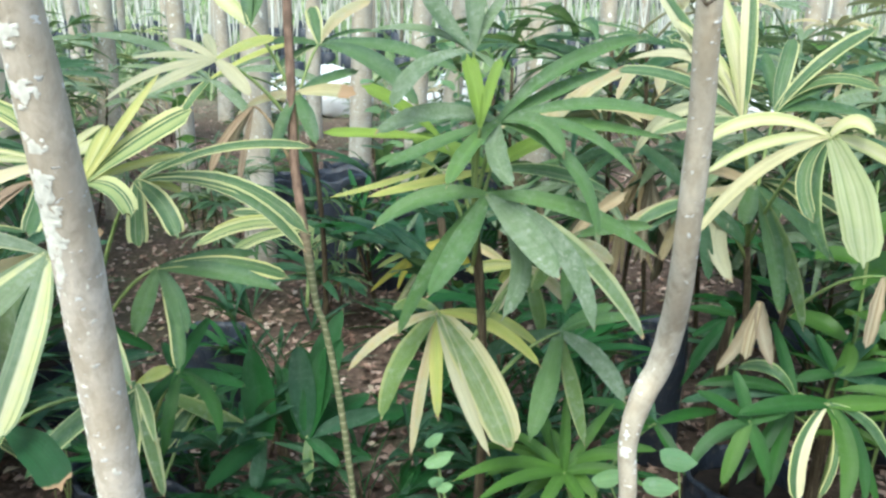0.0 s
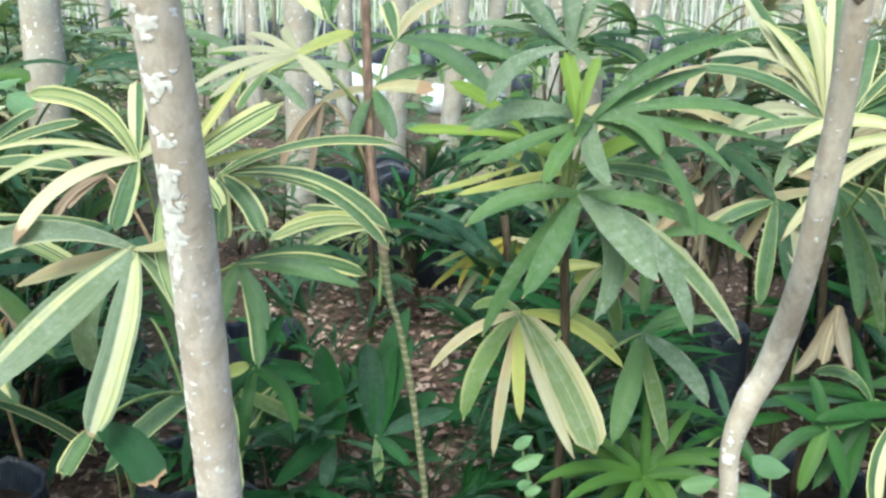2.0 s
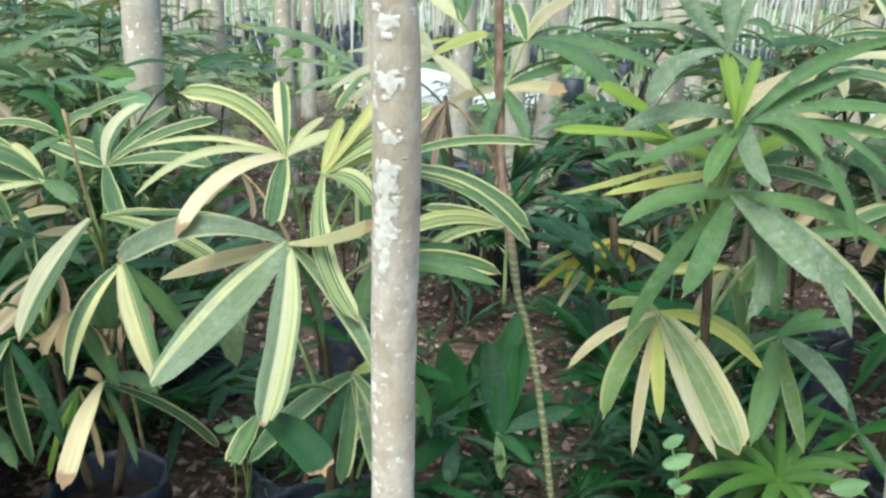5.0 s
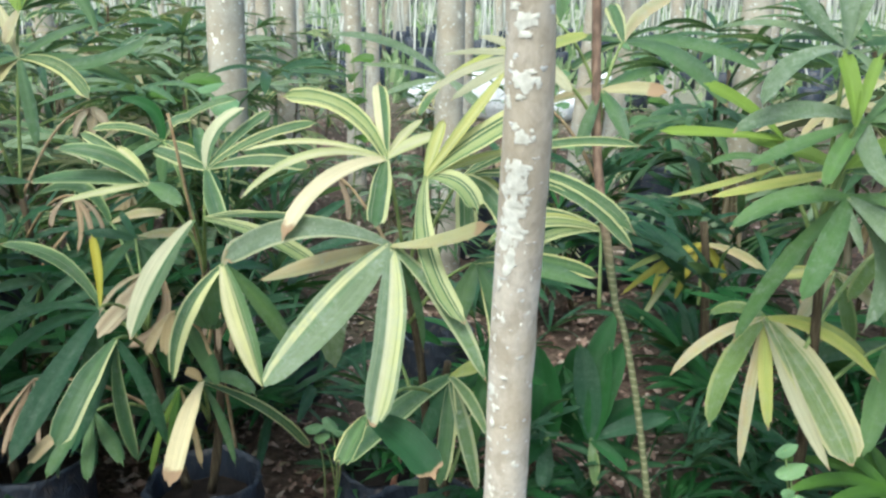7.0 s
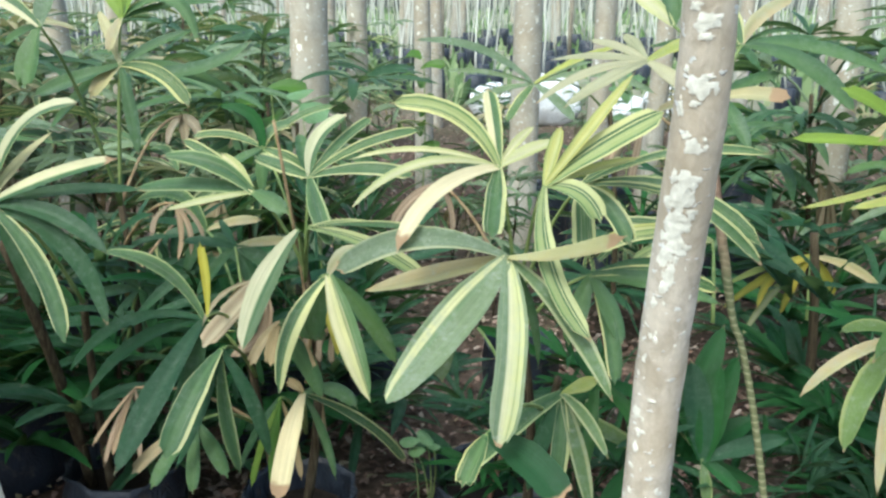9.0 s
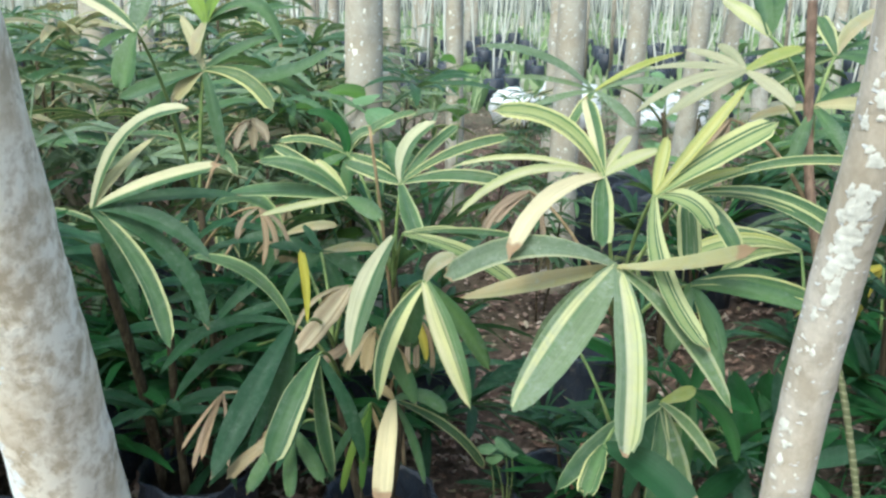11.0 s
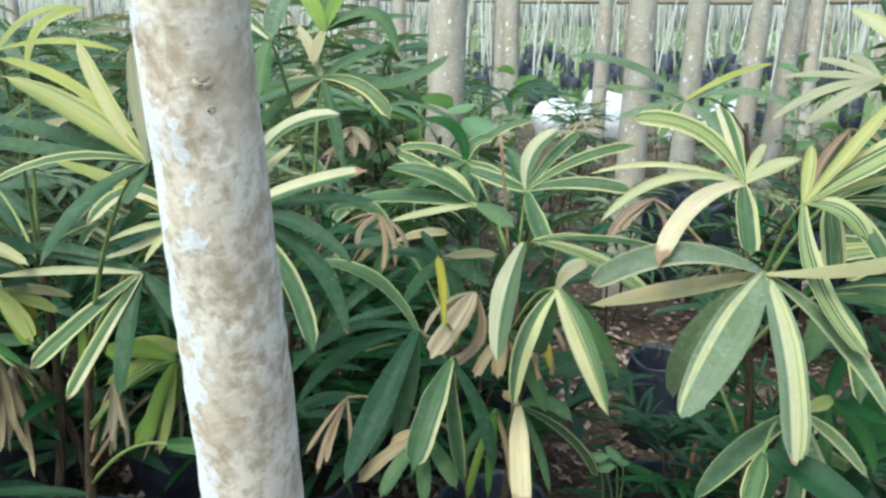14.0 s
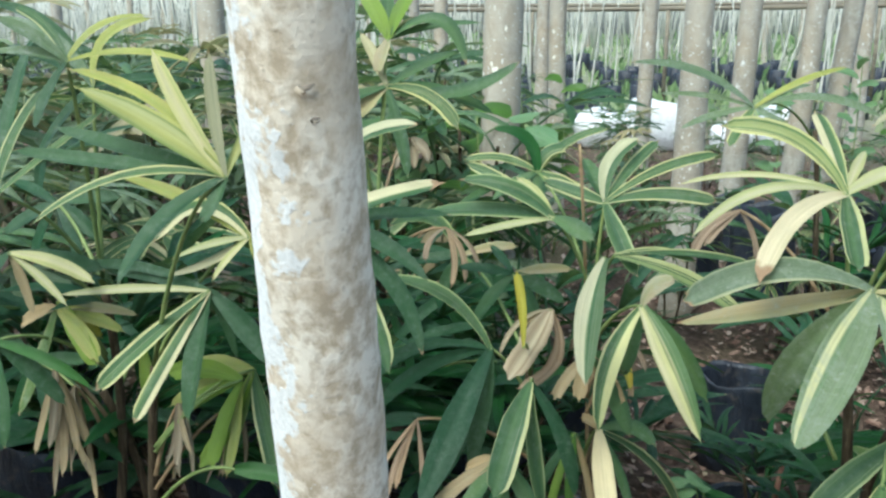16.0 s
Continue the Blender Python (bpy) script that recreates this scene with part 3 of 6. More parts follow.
def grow_bag(place, radius, height, seed, label="black plastic nursery bag with potting soil"):
    """A soft plastic nursery bag, folded over at the rim, with soil inside."""
    rng = random.Random(seed)
    ob = thing("nursery_bag", place, label, "nursery bag", "nursery bags")
    verts, faces, sides = [], [], 22
    profile = [(0.90, 0.0), (0.99, 0.03), (1.02, 0.25), (0.98, 0.5), (1.01, 0.75), (0.97, 0.93), (1.0, 1.0), (0.95, 1.015), (0.93, 0.95), (0.92, 0.66)]
    for r, z in profile:
        for k in range(sides):
            a = 2 * math.pi * k / sides
            dent = 1 + 0.12 * noise.noise(Vector((2 * math.cos(a), 2 * math.sin(a), z * 2 + seed))) + 0.05 * noise.noise(Vector((5 * math.cos(a), 5 * math.sin(a), z * 3 + seed))) + (0.05 * rng.uniform(-1, 1) if z > 0.9 else 0)
            verts.append((math.cos(a) * radius * r * dent, math.sin(a) * radius * r * dent, height * z * (1 + (0.12 * noise.noise(Vector((a, seed, 0))) if z > 0.9 else 0))))
    for i in range(len(profile) - 1):
        for k in range(sides):
            a, b = i * sides + k, i * sides + (k + 1) % sides
            faces.append((a, b, b + sides, a + sides))
    faces.append(tuple(range(sides))[::-1])
    part("bag", (verts, faces), BLACK, ob, "creased black plastic sleeve")
    top, tf = [(0, 0, height * 0.74)], []
    for ring in (0.5, 0.955):
        for k in range(sides):
            a = 2 * math.pi * k / sides
            top.append((math.cos(a) * radius * ring * 0.94, math.sin(a) * radius * ring * 0.94, height * (0.73 + rng.uniform(-0.03, 0.03) - 0.03 * ring)))
    for k in range(sides):
        tf.append((0, 1 + k, 1 + (k + 1) % sides))
        tf.append((1 + k, 1 + sides + k, 1 + sides + (k + 1) % sides, 1 + (k + 1) % sides))
    part("soil", (top, tf), DIRT, ob, "dark potting soil")
    return ob


# ---- ground ----
def rise(y):
    """The ground climbs gently behind the palms."""
    return 0.0 if y < 4.5 else 0.05 * (min(y, 30.0) - 4.5)


gv, gf = [], []
ys = [-60, -20, -6, -2, 0, 1, 2, 3, 4, 4.5, 5, 6, 8, 10, 14, 20, 30, 60, 150, 400, 1500]
xs = [-1500, -400, -120, -40, -16, -8, -5, -3, -2, -1, 0, 1, 2, 3, 5, 8, 16, 40, 120, 400, 1500]
for y in ys:
    for x in xs:
        gv.append((x, y, rise(y)))
for j in range(len(ys) - 1):
    for i in range(len(xs) - 1):
        k = j * len(xs) + i
        gf.append((k, k + 1, k + 1 + len(xs), k + len(xs)))
tagged(new("ground", mesh_of("ground", gv, gf, SOIL, smooth=False)), "brown forest soil under the palms, greener far off and paled there for haze", "ground", kind="structure")

# fallen leaves
rng = random.Random(7)
lv, lf = [], []
for i in range(26000):
    y = 0.9 + 8.6 * rng.random() ** 1.5
    x = rng.uniform(-1.0 - 0.55 * y - 0.8, 0.9 + 0.35 * y)
    s = rng.uniform(0.008, 0.021)
    a, tip = rng.uniform(0, 2 * math.pi), rng.uniform(-0.5, 0.5)
    lift = rise(y) + rng.uniform(0.004, 0.022)
    ca, sa = math.cos(a), math.sin(a)
    k = len(lv)
    for u, v, w in ((-1.3, 0, 0.1), (-0.4, 0.55, rng.uniform(0, 0.9)), (-0.4, -0.55, rng.uniform(0, 0.9)), (0.5, 0.45, rng.uniform(0, 0.9)), (0.5, -0.45, rng.uniform(0, 0.9)), (1.3, 0, rng.uniform(0, 1.1))):
        lv.append((x + s * (u * ca - v * sa), y + s * (u * sa + v * ca), lift + s * (w + tip * (u + 1.3) * 0.3)))
    lf += [(k, k + 2, k + 1), (k + 1, k + 2, k + 4, k + 3), (k + 3, k + 4, k + 5)]
for i in range(9000):
    y = rng.uniform(-3.2, 0.95) if i % 3 else 0.9 + rng.random() ** 2 * 2.5
    x = rng.uniform(-4.5, 3.2)
    s = rng.uniform(0.010, 0.024)
    a, lift = rng.uniform(0, 2 * math.pi), rise(y) + rng.uniform(0.004, 0.016)
    ca, sa = math.cos(a), math.sin(a)
    k = len(lv)
    for u, v, w in ((-1.3, 0, 0.1), (-0.3, 0.55, rng.uniform(0, 0.9)), (-0.3, -0.55, rng.uniform(0, 0.9)), (1.3, 0, rng.uniform(0, 1.0))):
        lv.append((x + s * (u * ca - v * sa), y + s * (u * sa + v * ca), lift + s * w))
    lf += [(k, k + 2, k + 1), (k + 1, k + 2, k + 3)]
tagged(new("leaf_litter", mesh_of("leaf_litter", lv, lf, LITTER, smooth=False)), "brown and pinkish dry leaf litter on the soil", "leaf litter", kind="stuff")


# ---- trees ----
TRUNKS, FAR_STEM = [], []


def tree(points, radii, material, label, rough=0.08, seed=0, knots=(), n=60, sides=26, group=""):
    base = Vector(points[0])
    ob = thing("tree", base, label, "tree", group)
    line = blend_points([Vector(p) - base for p in points], n)
    rad = [float(np.interp(i / (n - 1), [j / (len(radii) - 1) for j in range(len(radii))], radii)) for i in range(n)]
    part("trunk", tube(line, rad, sides, rough, seed), material, ob)
    TRUNKS.append((line, rad))
    FAR_STEM.append((ob, line, rad))
    for s, a, size in knots:
        i = int(s * (n - 1))
        c = line[i] + Vector((math.cos(a), math.sin(a), 0)) * rad[i] * 0.93
        out = Vector((math.cos(a), math.sin(a), 0.35)).normalized()
        part("knot", tube([c - out * size * 0.5, c, c + out * size * 0.24, c + out * size * 0.30], [size * 1.3, size, size * 0.75, size * 0.35], 10, 0.2, seed + i), material, ob, "round branch scar")
        part("scar", tube([c + out * size * 0.16, c + out * size * 0.32, c + out * size * 0.34], [size * 0.85, size * 0.52, size * 0.2], 9, 0.25, seed + i + 1), SCAR, ob, "dark middle of the branch scar")
    return ob


slim = tree([(-0.30, 1.03, -0.03), (-0.29, 0.99, 0.40), (-0.282, 0.968, 0.608), (-0.277, 0.943, 0.769), (-0.270, 0.916, 0.90), (-0.262, 0.888, 1.015), (-0.254, 0.855, 1.12), (-0.250, 0.831, 1.213), (-0.250, 0.80, 1.33), (-0.245, 0.70, 1.7), (-0.22, 0.56, 2.2), (-0.19, 0.40, 2.9)],
     [0.034, 0.0315, 0.030, 0.0295, 0.0290, 0.0287, 0.0275, 0.0265, 0.0255, 0.024, 0.022, 0.019], BARK_TAN, "slender tan tree trunk with white lichen patches", 0.04, 3)
LICHEN = plain_material("white_lichen", (0.58, 0.555, 0.47), (0.80, 0.775, 0.68), 90.0, 0.95)


def lichen(ob, line, rad, z, turn, width, height, seed):
    """A thin ragged crust of lichen wrapped round the trunk at a height."""
    rng = random.Random(seed)
    i = min(range(len(line)), key=lambda k: abs(line[k].z - z))
    verts, faces, count = [], [], 26
    for ring in (0.0, 0.55, 1.0):
        for k in range(count if ring else 1):
            a = 2 * math.pi * k / count
            r = ring * (1 + 0.45 * noise.noise(Vector((1.1 * math.cos(a), 1.1 * math.sin(a), seed * 3.1))) + 0.5 * noise.noise(Vector((2.2 * math.cos(a), 2.2 * math.sin(a), seed * 1.7))) + 0.09 * rng.uniform(-1, 1))
            du, dz = r * math.cos(a) * width / 2, r * math.sin(a) * height / 2
            k2 = min(range(len(line)), key=lambda q: abs(line[q].z - z - dz))
            c = line[k2].copy()
            up = (line[min(k2 + 1, len(line) - 1)] - line[max(k2 - 1, 0)]).normalized()
            c += up * ((z + dz - c.z) / up.z)
            ang = turn + du / rad[i]
            out = Vector((math.cos(ang), math.sin(ang), 0))
            out = (out - up * out.dot(up)).normalized()
            verts.append(c + out * (rad[k2] * 1.012 + (0.0006 if ring < 1 else 0.0002)))
    for k in range(count):
        n2 = (k + 1) % count
        faces += [(0, 1 + k, 1 + n2), (1 + k, 1 + count + k, 1 + count + n2, 1 + n2)]
    return part("lichen_patch", (verts, faces), LICHEN, ob, "white lichen crust")


tree([(-1.246, 0.863, -0.03), (-1.21, 0.77, 0.35), (-1.166, 0.657, 0.765), (-1.14, 0.593, 1.0), (-1.118, 0.533, 1.226), (-1.09, 0.46, 1.5), (-1.04, 0.32, 2.0), (-0.98, 0.16, 2.7)],
     [0.075, 0.069, 0.065, 0.061, 0.056, 0.053, 0.05, 0.045], BARK_PALE, "pale grey-tan tree trunk crusted with white lichen", 0.05, 9, ((0.568, 5.4, 0.013), (0.548, 5.5, 0.009), (0.37, 5.2, 0.007)))
crooked = tree([(0.44, 1.13, -0.03), (0.437, 1.14, 0.25), (0.431, 1.137, 0.46), (0.429, 1.136, 0.587), (0.423, 1.134, 0.672), (0.439, 1.136, 0.745), (0.457, 1.137, 0.788), (0.467, 1.118, 0.857), (0.465, 1.065, 0.942), (0.461, 1.026, 1.026), (0.457, 0.988, 1.167), (0.448, 0.949, 1.289), (0.435, 0.85, 1.7), (0.42, 0.68, 2.4)],
     [0.015, 0.0145, 0.0135, 0.013, 0.0145, 0.0178, 0.0178, 0.0182, 0.0165, 0.0155, 0.0148, 0.0142, 0.013, 0.012], BARK_THIN, "thin crooked brown tree trunk with pale specks", 0.05, 5, ((0.86, 4.4, 0.007),))
# lichen on the slender trunk
slim_line, slim_rad = TRUNKS[0]
LICHEN_HIGH = [(1.225, -1.65, 0.034, 0.034), (1.165, -1.62, 0.026, 0.022), (1.13, -1.62, 0.024, 0.03), (1.108, -1.72, 0.026, 0.05), (1.08, -1.8, 0.034, 0.044), (1.055, -1.7, 0.026, 0.044), (1.035, -2.0, 0.026, 0.034), (1.015, -1.8, 0.018, 0.04), (1.285, -1.6, 0.03, 0.026), (1.2, -2.3, 0.012, 0.02)]
LICHEN_LOW = [(1.0, -1.9, 0.013, 0.022), (0.975, -2.2, 0.01, 0.018), (0.93, -1.9, 0.007, 0.011), (0.845, -1.75, 0.013, 0.006), (0.82, -2.3, 0.016, 0.024), (0.795, -2.1, 0.012, 0.01), (0.77, -2.2, 0.009, 0.022), (0.74, -2.4, 0.01, 0.011), (0.7, -2.3, 0.009, 0.013), (0.66, -2.2, 0.009, 0.013), (0.63, -1.8, 0.009, 0.011), (0.6, -2.3, 0.012, 0.022),
    (1.09, -1.3, 0.009, 0.013), (1.045, -1.35, 0.007, 0.01), (1.24, -2.2, 0.007, 0.011)]
rng = random.Random(17)
for i, (z, turn, w, h) in enumerate(LICHEN_HIGH):
    lichen(slim, slim_line, slim_rad, z, turn, w * 0.72, h * 0.7, i + 1)
    for k in range(5):
        lichen(slim, slim_line, slim_rad, z + h * rng.uniform(-0.55, 0.55), turn + w / 0.029 * rng.uniform(-0.5, 0.5), w * rng.uniform(0.16, 0.42), h * rng.uniform(0.14, 0.36), i * 7 + k + 400)
for i, (z, turn, w, h) in enumerate(LICHEN_LOW):
    lichen(slim, slim_line, slim_rad, z, turn, w * 0.85, h * 0.8, i + 30)
for i in range(46):
    lichen(slim, slim_line, slim_rad, rng.uniform(0.55, 1.05), rng.uniform(-2.8, -0.7), rng.uniform(0.002, 0.006), rng.uniform(0.003, 0.008), i + 600)
lichen(crooked, *TRUNKS[2], 0.69, -1.9, 0.016, 0.016, 77)
FAR_TREES = [(-1.615, 2.68, 0.066, 0.02, 0.03), (-2.32, 4.69, 0.062, 0.01, 0.0), (-2.02, 5.0, 0.052, -0.02, 0.01), (-1.08, 3.77, 0.064, 0.01, 0.02), (-1.8, 7.2, 0.06, 0.02, 0.0),
             (-0.94, 5.33, 0.065, 0.03, 0.0), (-0.58, 5.47, 0.06, 0.06, 0.0), (-0.37, 5.78, 0.06, 0.09, 0.0), (0.22, 3.64, 0.062, 0.02, 0.0), (-3.5, 6.77, 0.06, 0.0, 0.02), (-3.29, 3.32, 0.065, -0.02, 0.0),
             (2.08, 6.49, 0.07, 0.04, 0.0), (-2.9, 7.88, 0.06, 0.0, 0.0), (1.3, 4.9, 0.06, 0.03, 0.0), (-4.6, 5.4, 0.07, -0.03, 0.0), (0.7, 7.6, 0.065, 0.02, 0.0), (3.4, 8.2, 0.07, 0.05, 0.0)]
# Four more trunks, added out of view behind the camera to screen the sky.
FAR_TREES += [(-3.2, -2.6, 0.06, 0.02, 0.0), (-1.4, -3.1, 0.065, 0.0, 0.02), (0.4, -2.7, 0.06, -0.02, 0.0), (2.2, -3.2, 0.07, 0.01, 0.0)]
rng = random.Random(21)
for i in range(60):
    y = rng.uniform(8.5, 26)
    FAR_TREES.append((rng.uniform(-1.2 * y - 1, 0.6 * y + 1), y, rng.uniform(0.05, 0.085), rng.uniform(-0.05, 0.05), rng.uniform(-0.03, 0.03)))
for i, (x, y, r, lx, ly) in enumerate(FAR_TREES):
    z = rise(y)
    tree([(x - lx * 1.2, y - ly * 1.2, z - 0.05), (x - lx * 0.6, y, z + 0.6), (x, y, z + 1.25), (x + lx * 0.9, y + ly, z + 2.4), (x + lx * 2, y + ly * 2, z + 4.5)],
         [r * 1.3, r * 1.08, r, r * 0.94, r * 0.8], BARK_FAR, "upright grey-tan plantation tree trunk", 0.07, i + 30, n=22, sides=14, group="plantation trees")
    if i < 4:
        patch = random.Random(i + 900)
        for k in range(6):
            lichen(*FAR_STEM[-1], patch.uniform(0.7, 1.6), patch.uniform(-3.0, -0.4), patch.uniform(0.008, 0.022), patch.uniform(0.01, 0.03), i * 20 + k + 200)

# ---- palms beside the path ----
palm("palm_a", (-0.545, 1.446), [((0, 0, 0.2), (-0.02, -0.02, 0.72), 0.0095), ((0.06, 0.03, 0.2), (0.07, -0.05, 0.6), 0.0095)], "cream-and-green striped lady palm with broad drooping leaves, in a black bag")
palm("palm_b", (-1.03, 1.43), [((0, 0, 0.2), (0.01, 0.02, 0.74), 0.0095), ((-0.06, 0, 0.2), (-0.10, -0.04, 0.6), 0.0095)], "variegated lady palm with striped and dry leaves, in a black bag")
palm("palm_c", (0.17, 1.44), [((0, 0, 0.2), (-0.01, -0.02, 0.92), 0.0095)], "tall green lady palm with dusty leaves on a brown cane")
palm("palm_e", (0.03, 2.05), [((0, 0, 0.1), (-0.02, 0.05, 0.75), 0.012), ((-0.4, -0.1, 0.05), (-0.42, -0.1, 0.35), 0.012)], "low dark green lady palm with one yellow leaf")
palm("palm_f", (0.745, 1.88), [((0, 0, 0.15), (-0.02, -0.02, 0.78), 0.0095), ((0.1, 0.06, 0.15), (0.1, 0.02, 0.66), 0.0095)], "lady palm with long cream-coloured leaves and dry skirts")
palm("palm_g", (0.95, 1.93), [((0, 0, 0.05), (0.0, -0.03, 0.5), 0.014), ((-0.2, 0.1, 0.05), (-0.2, 0.1, 0.55), 0.013)], "low glossy green lady palm near the ground")
palm("palm_h", (0.37, 1.46), [((0, 0, 0.02), (0.0, -0.01, 0.40), 0.010)], "small light green lady palm near the ground")
palm("palm_i", (-1.93, 1.05), [((0, 0, 0.15), (0.05, 0.0, 0.78), 0.0095), ((0.14, -0.03, 0.15), (0.2, -0.05, 0.66), 0.0095), ((0.06, 0.06, 0.15), (0.0, 0.02, 0.55), 0.0095)], "crowded lady palm with yellow striped leaves and dry skirts")
palm("palm_k", (-0.55, 2.95), [((0, 0, 0.02), (-0.05, 0, 0.95), 0.010)], "thin-leaved lady palm standing further back")
palm("palm_j", (-1.56, 1.52), [((0, 0, 0.15), (0.02, 0.02, 0.82), 0.0095), ((0.03, -0.12, 0.15), (0.08, -0.2, 0.66), 0.0095)], "green and cream lady palm behind the pale tree trunk")
part("dead_stalk", tube(bent((-0.011, 0.15, 0.15), (-0.018, -0.032, 1.055), (0.01, 0.0, 0.0), 10), [0.0048 - 0.0002 * j for j in range(10)], 7, 0.1, 12), PETIOLE_DRY, PALMS["palm_b"][0], "thin dry yellowish stalk")
part("cane", tube(bent((-0.063, -0.08, 0.1), (-0.0, -0.311, 0.816), (0.02, 0.0, 0.0), 14), [0.0140 - 0.0003 * j for j in range(14)], 9, 0.16, 13), CANE, PALMS["palm_j"][0], "dark leaning cane")
# the ringed cane with its own crown
ob = thing("lady_palm", (-0.03, 1.41, 0), "lady palm on a thin ringed cane, tan lower leaf", "palm", "lady palms")
line = blend_points([(0.0, 0.0, 0.0), (-0.047, 0.066, 0.31), (-0.087, 0.119, 0.51), (-0.123, 0.153, 0.643), (-0.142, 0.164, 0.687), (-0.165, 0.19, 0.787), (-0.2, 0.234, 0.953), (-0.217, 0.277, 1.108), (-0.23, 0.31, 1.3)], 110)
part("cane", tube(line, [0.0066 + 0.0028 * min(1, max(0, (i - 55) / 12)) + (0.0006 if i % 2 else 0) for i in range(110)], 10, 0.06, 4), RINGED, ob, "green cane with pale rings, brown above")
PALMS["palm_d"] = (ob, Vector((-0.03, 1.41, 0)), [(Vector((-0.165, 0.19, 0.5)), Vector((-0.23, 0.31, 1.3)))], random.Random(44))

fan('palm_a', (-0.595, 1.383, 0.994), [
    ('s', 179, 26, 0.236, 0.036, 0.17, -0.06),
    ('h', 114, 42, 0.19, 0.030, 0.05, 0.0),
    ('c', 33, 21, 0.125, 0.029, 0.05, 0.01),
    ('c', -170, 1, 0.274, 0.013, 0.09, -0.02),
    ('c', -150, -14, 0.274, 0.022, 0.15, -0.05),
    ('ct', -121, -27, 0.262, 0.034, 0.13, -0.05),
    ('m', -80, -37, 0.166, 0.037, -0.0, 0.0),
    ('c', 76, 23, 0.152, 0.019, 0.05, 0.0),
])
fan('palm_a', (-0.498, 1.311, 0.981), [
    ('y', 21, 53, 0.234, 0.024, -0.0, -0.0),
    ('s', 16, 33, 0.228, 0.044, 0.03, 0.01),
    ('y', 85, 44, 0.13, 0.023, 0.05, 0.0),
    ('s', -16, -27, 0.118, 0.035, 0.19, 0.07),
    ('s', -54, -47, 0.284, 0.034, -0.03, -0.1),
    ('y', 36, 12, 0.187, 0.019, 0.03, -0.01),
])
fan('palm_a', (-0.452, 1.407, 0.966), [
    ('m', 6, -17, 0.33, 0.032, 0.14, 0.05),
    ('m', 1, -21, 0.335, 0.022, 0.14, 0.06),
    ('m', 16, 10, 0.332, 0.020, 0.09, 0.02),
    ('m', -28, -40, 0.145, 0.036, 0.1, 0.04),
    ('m', -69, -65, 0.125, 0.040, 0.05, 0.0),
    ('m', 54, 16, 0.123, 0.025, 0.05, 0.0),
    ('y', 52, -20, 0.097, 0.021, 0.05, 0.0),
])
fan('palm_a', (-0.546, 1.263, 0.865), [
    ('dm', -164, -6, 0.293, 0.042, 0.16, 0.01),
    ('o', 162, -21, 0.345, 0.037, 0.01, 0.07),
    ('hl', -109, -25, 0.351, 0.067, 0.01, -0.00),
    ('cc', -78, -37, 0.342, 0.049, 0.03, 0.04),
    ('m2', -32, -37, 0.297, 0.033, 0.08, 0.01),
    ('ot', -40, 20, 0.292, 0.026, -0.03, 0.01),
    ('g', 13, -74, 0.208, 0.016, 0.07, 0.02),
    ('gd', 155, -62, 0.312, 0.052, 0.07, 0.12),
])
fan('palm_a', (-0.428, 1.42, 0.8), [
    ('g', 6, -10, 0.24, 0.038, 0.05, 0.02),
    ('m', 19, -8, 0.243, 0.030, 0.08, 0.02),
    ('g', -112, -60, 0.137, 0.039, 0.05, 0.0),
    ('m', -53, -59, 0.205, 0.029, 0.03, 0.05),
    ('g', -33, -54, 0.141, 0.036, 0.05, 0.0),
    ('g', 36, 1, 0.196, 0.026, 0.05, 0.0),
])
fan('palm_a', (-0.461, 1.358, 0.588), [
    ('gm2', -142, -35, 0.257, 0.042, 0.08, 0.02),
    ('gk', -129, -68, 0.198, 0.032, 0.08, 0.04),
    ('m', -91, -68, 0.208, 0.032, 0.06, 0.05),
    ('m2', -44, -62, 0.220, 0.031, 0.07, -0.02),
    ('m2', -54, -12, 0.188, 0.022, 0.08, 0.01),
    ('y2', 29, 19, 0.074, 0.026, 0.11, -0.18),
])
fan('palm_a', (-0.527, 1.073, 0.637), [
    ('gt', -30, -16, 0.167, 0.053, 0.06, 0.06),
    ('m', -103, -35, 0.094, 0.032, 0.05, 0.0),
])
fan('palm_a', (-0.666, 1.519, 0.632), [
    ('dk', 21, -27, 0.171, 0.024, 0.05, 0.0),
])
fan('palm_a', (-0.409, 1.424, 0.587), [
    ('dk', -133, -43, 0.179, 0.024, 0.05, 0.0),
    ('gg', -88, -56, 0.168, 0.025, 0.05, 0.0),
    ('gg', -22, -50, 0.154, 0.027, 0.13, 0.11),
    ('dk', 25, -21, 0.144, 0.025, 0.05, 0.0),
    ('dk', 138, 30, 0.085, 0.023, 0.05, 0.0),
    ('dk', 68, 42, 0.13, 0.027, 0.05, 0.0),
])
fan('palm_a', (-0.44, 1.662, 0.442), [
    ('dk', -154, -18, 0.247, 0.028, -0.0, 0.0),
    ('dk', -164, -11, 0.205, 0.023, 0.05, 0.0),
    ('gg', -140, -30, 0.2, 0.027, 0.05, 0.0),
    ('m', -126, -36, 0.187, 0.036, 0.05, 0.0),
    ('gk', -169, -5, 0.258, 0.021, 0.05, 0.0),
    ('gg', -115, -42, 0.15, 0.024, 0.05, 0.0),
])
fan('palm_b', (-0.907, 1.327, 0.779), [
    ('b1', -108, -55, 0.241, 0.038, 0.11, -0.04),
    ('b2', -40, -50, 0.258, 0.046, 0.07, -0.04),
    ('g', -136, -76, 0.136, 0.038, 0.05, 0.0),
    ('o', 30, 36, 0.081, 0.032, 0.16, 0.05),
    ('g', 17, -55, 0.225, 0.035, 0.05, 0.0),
])
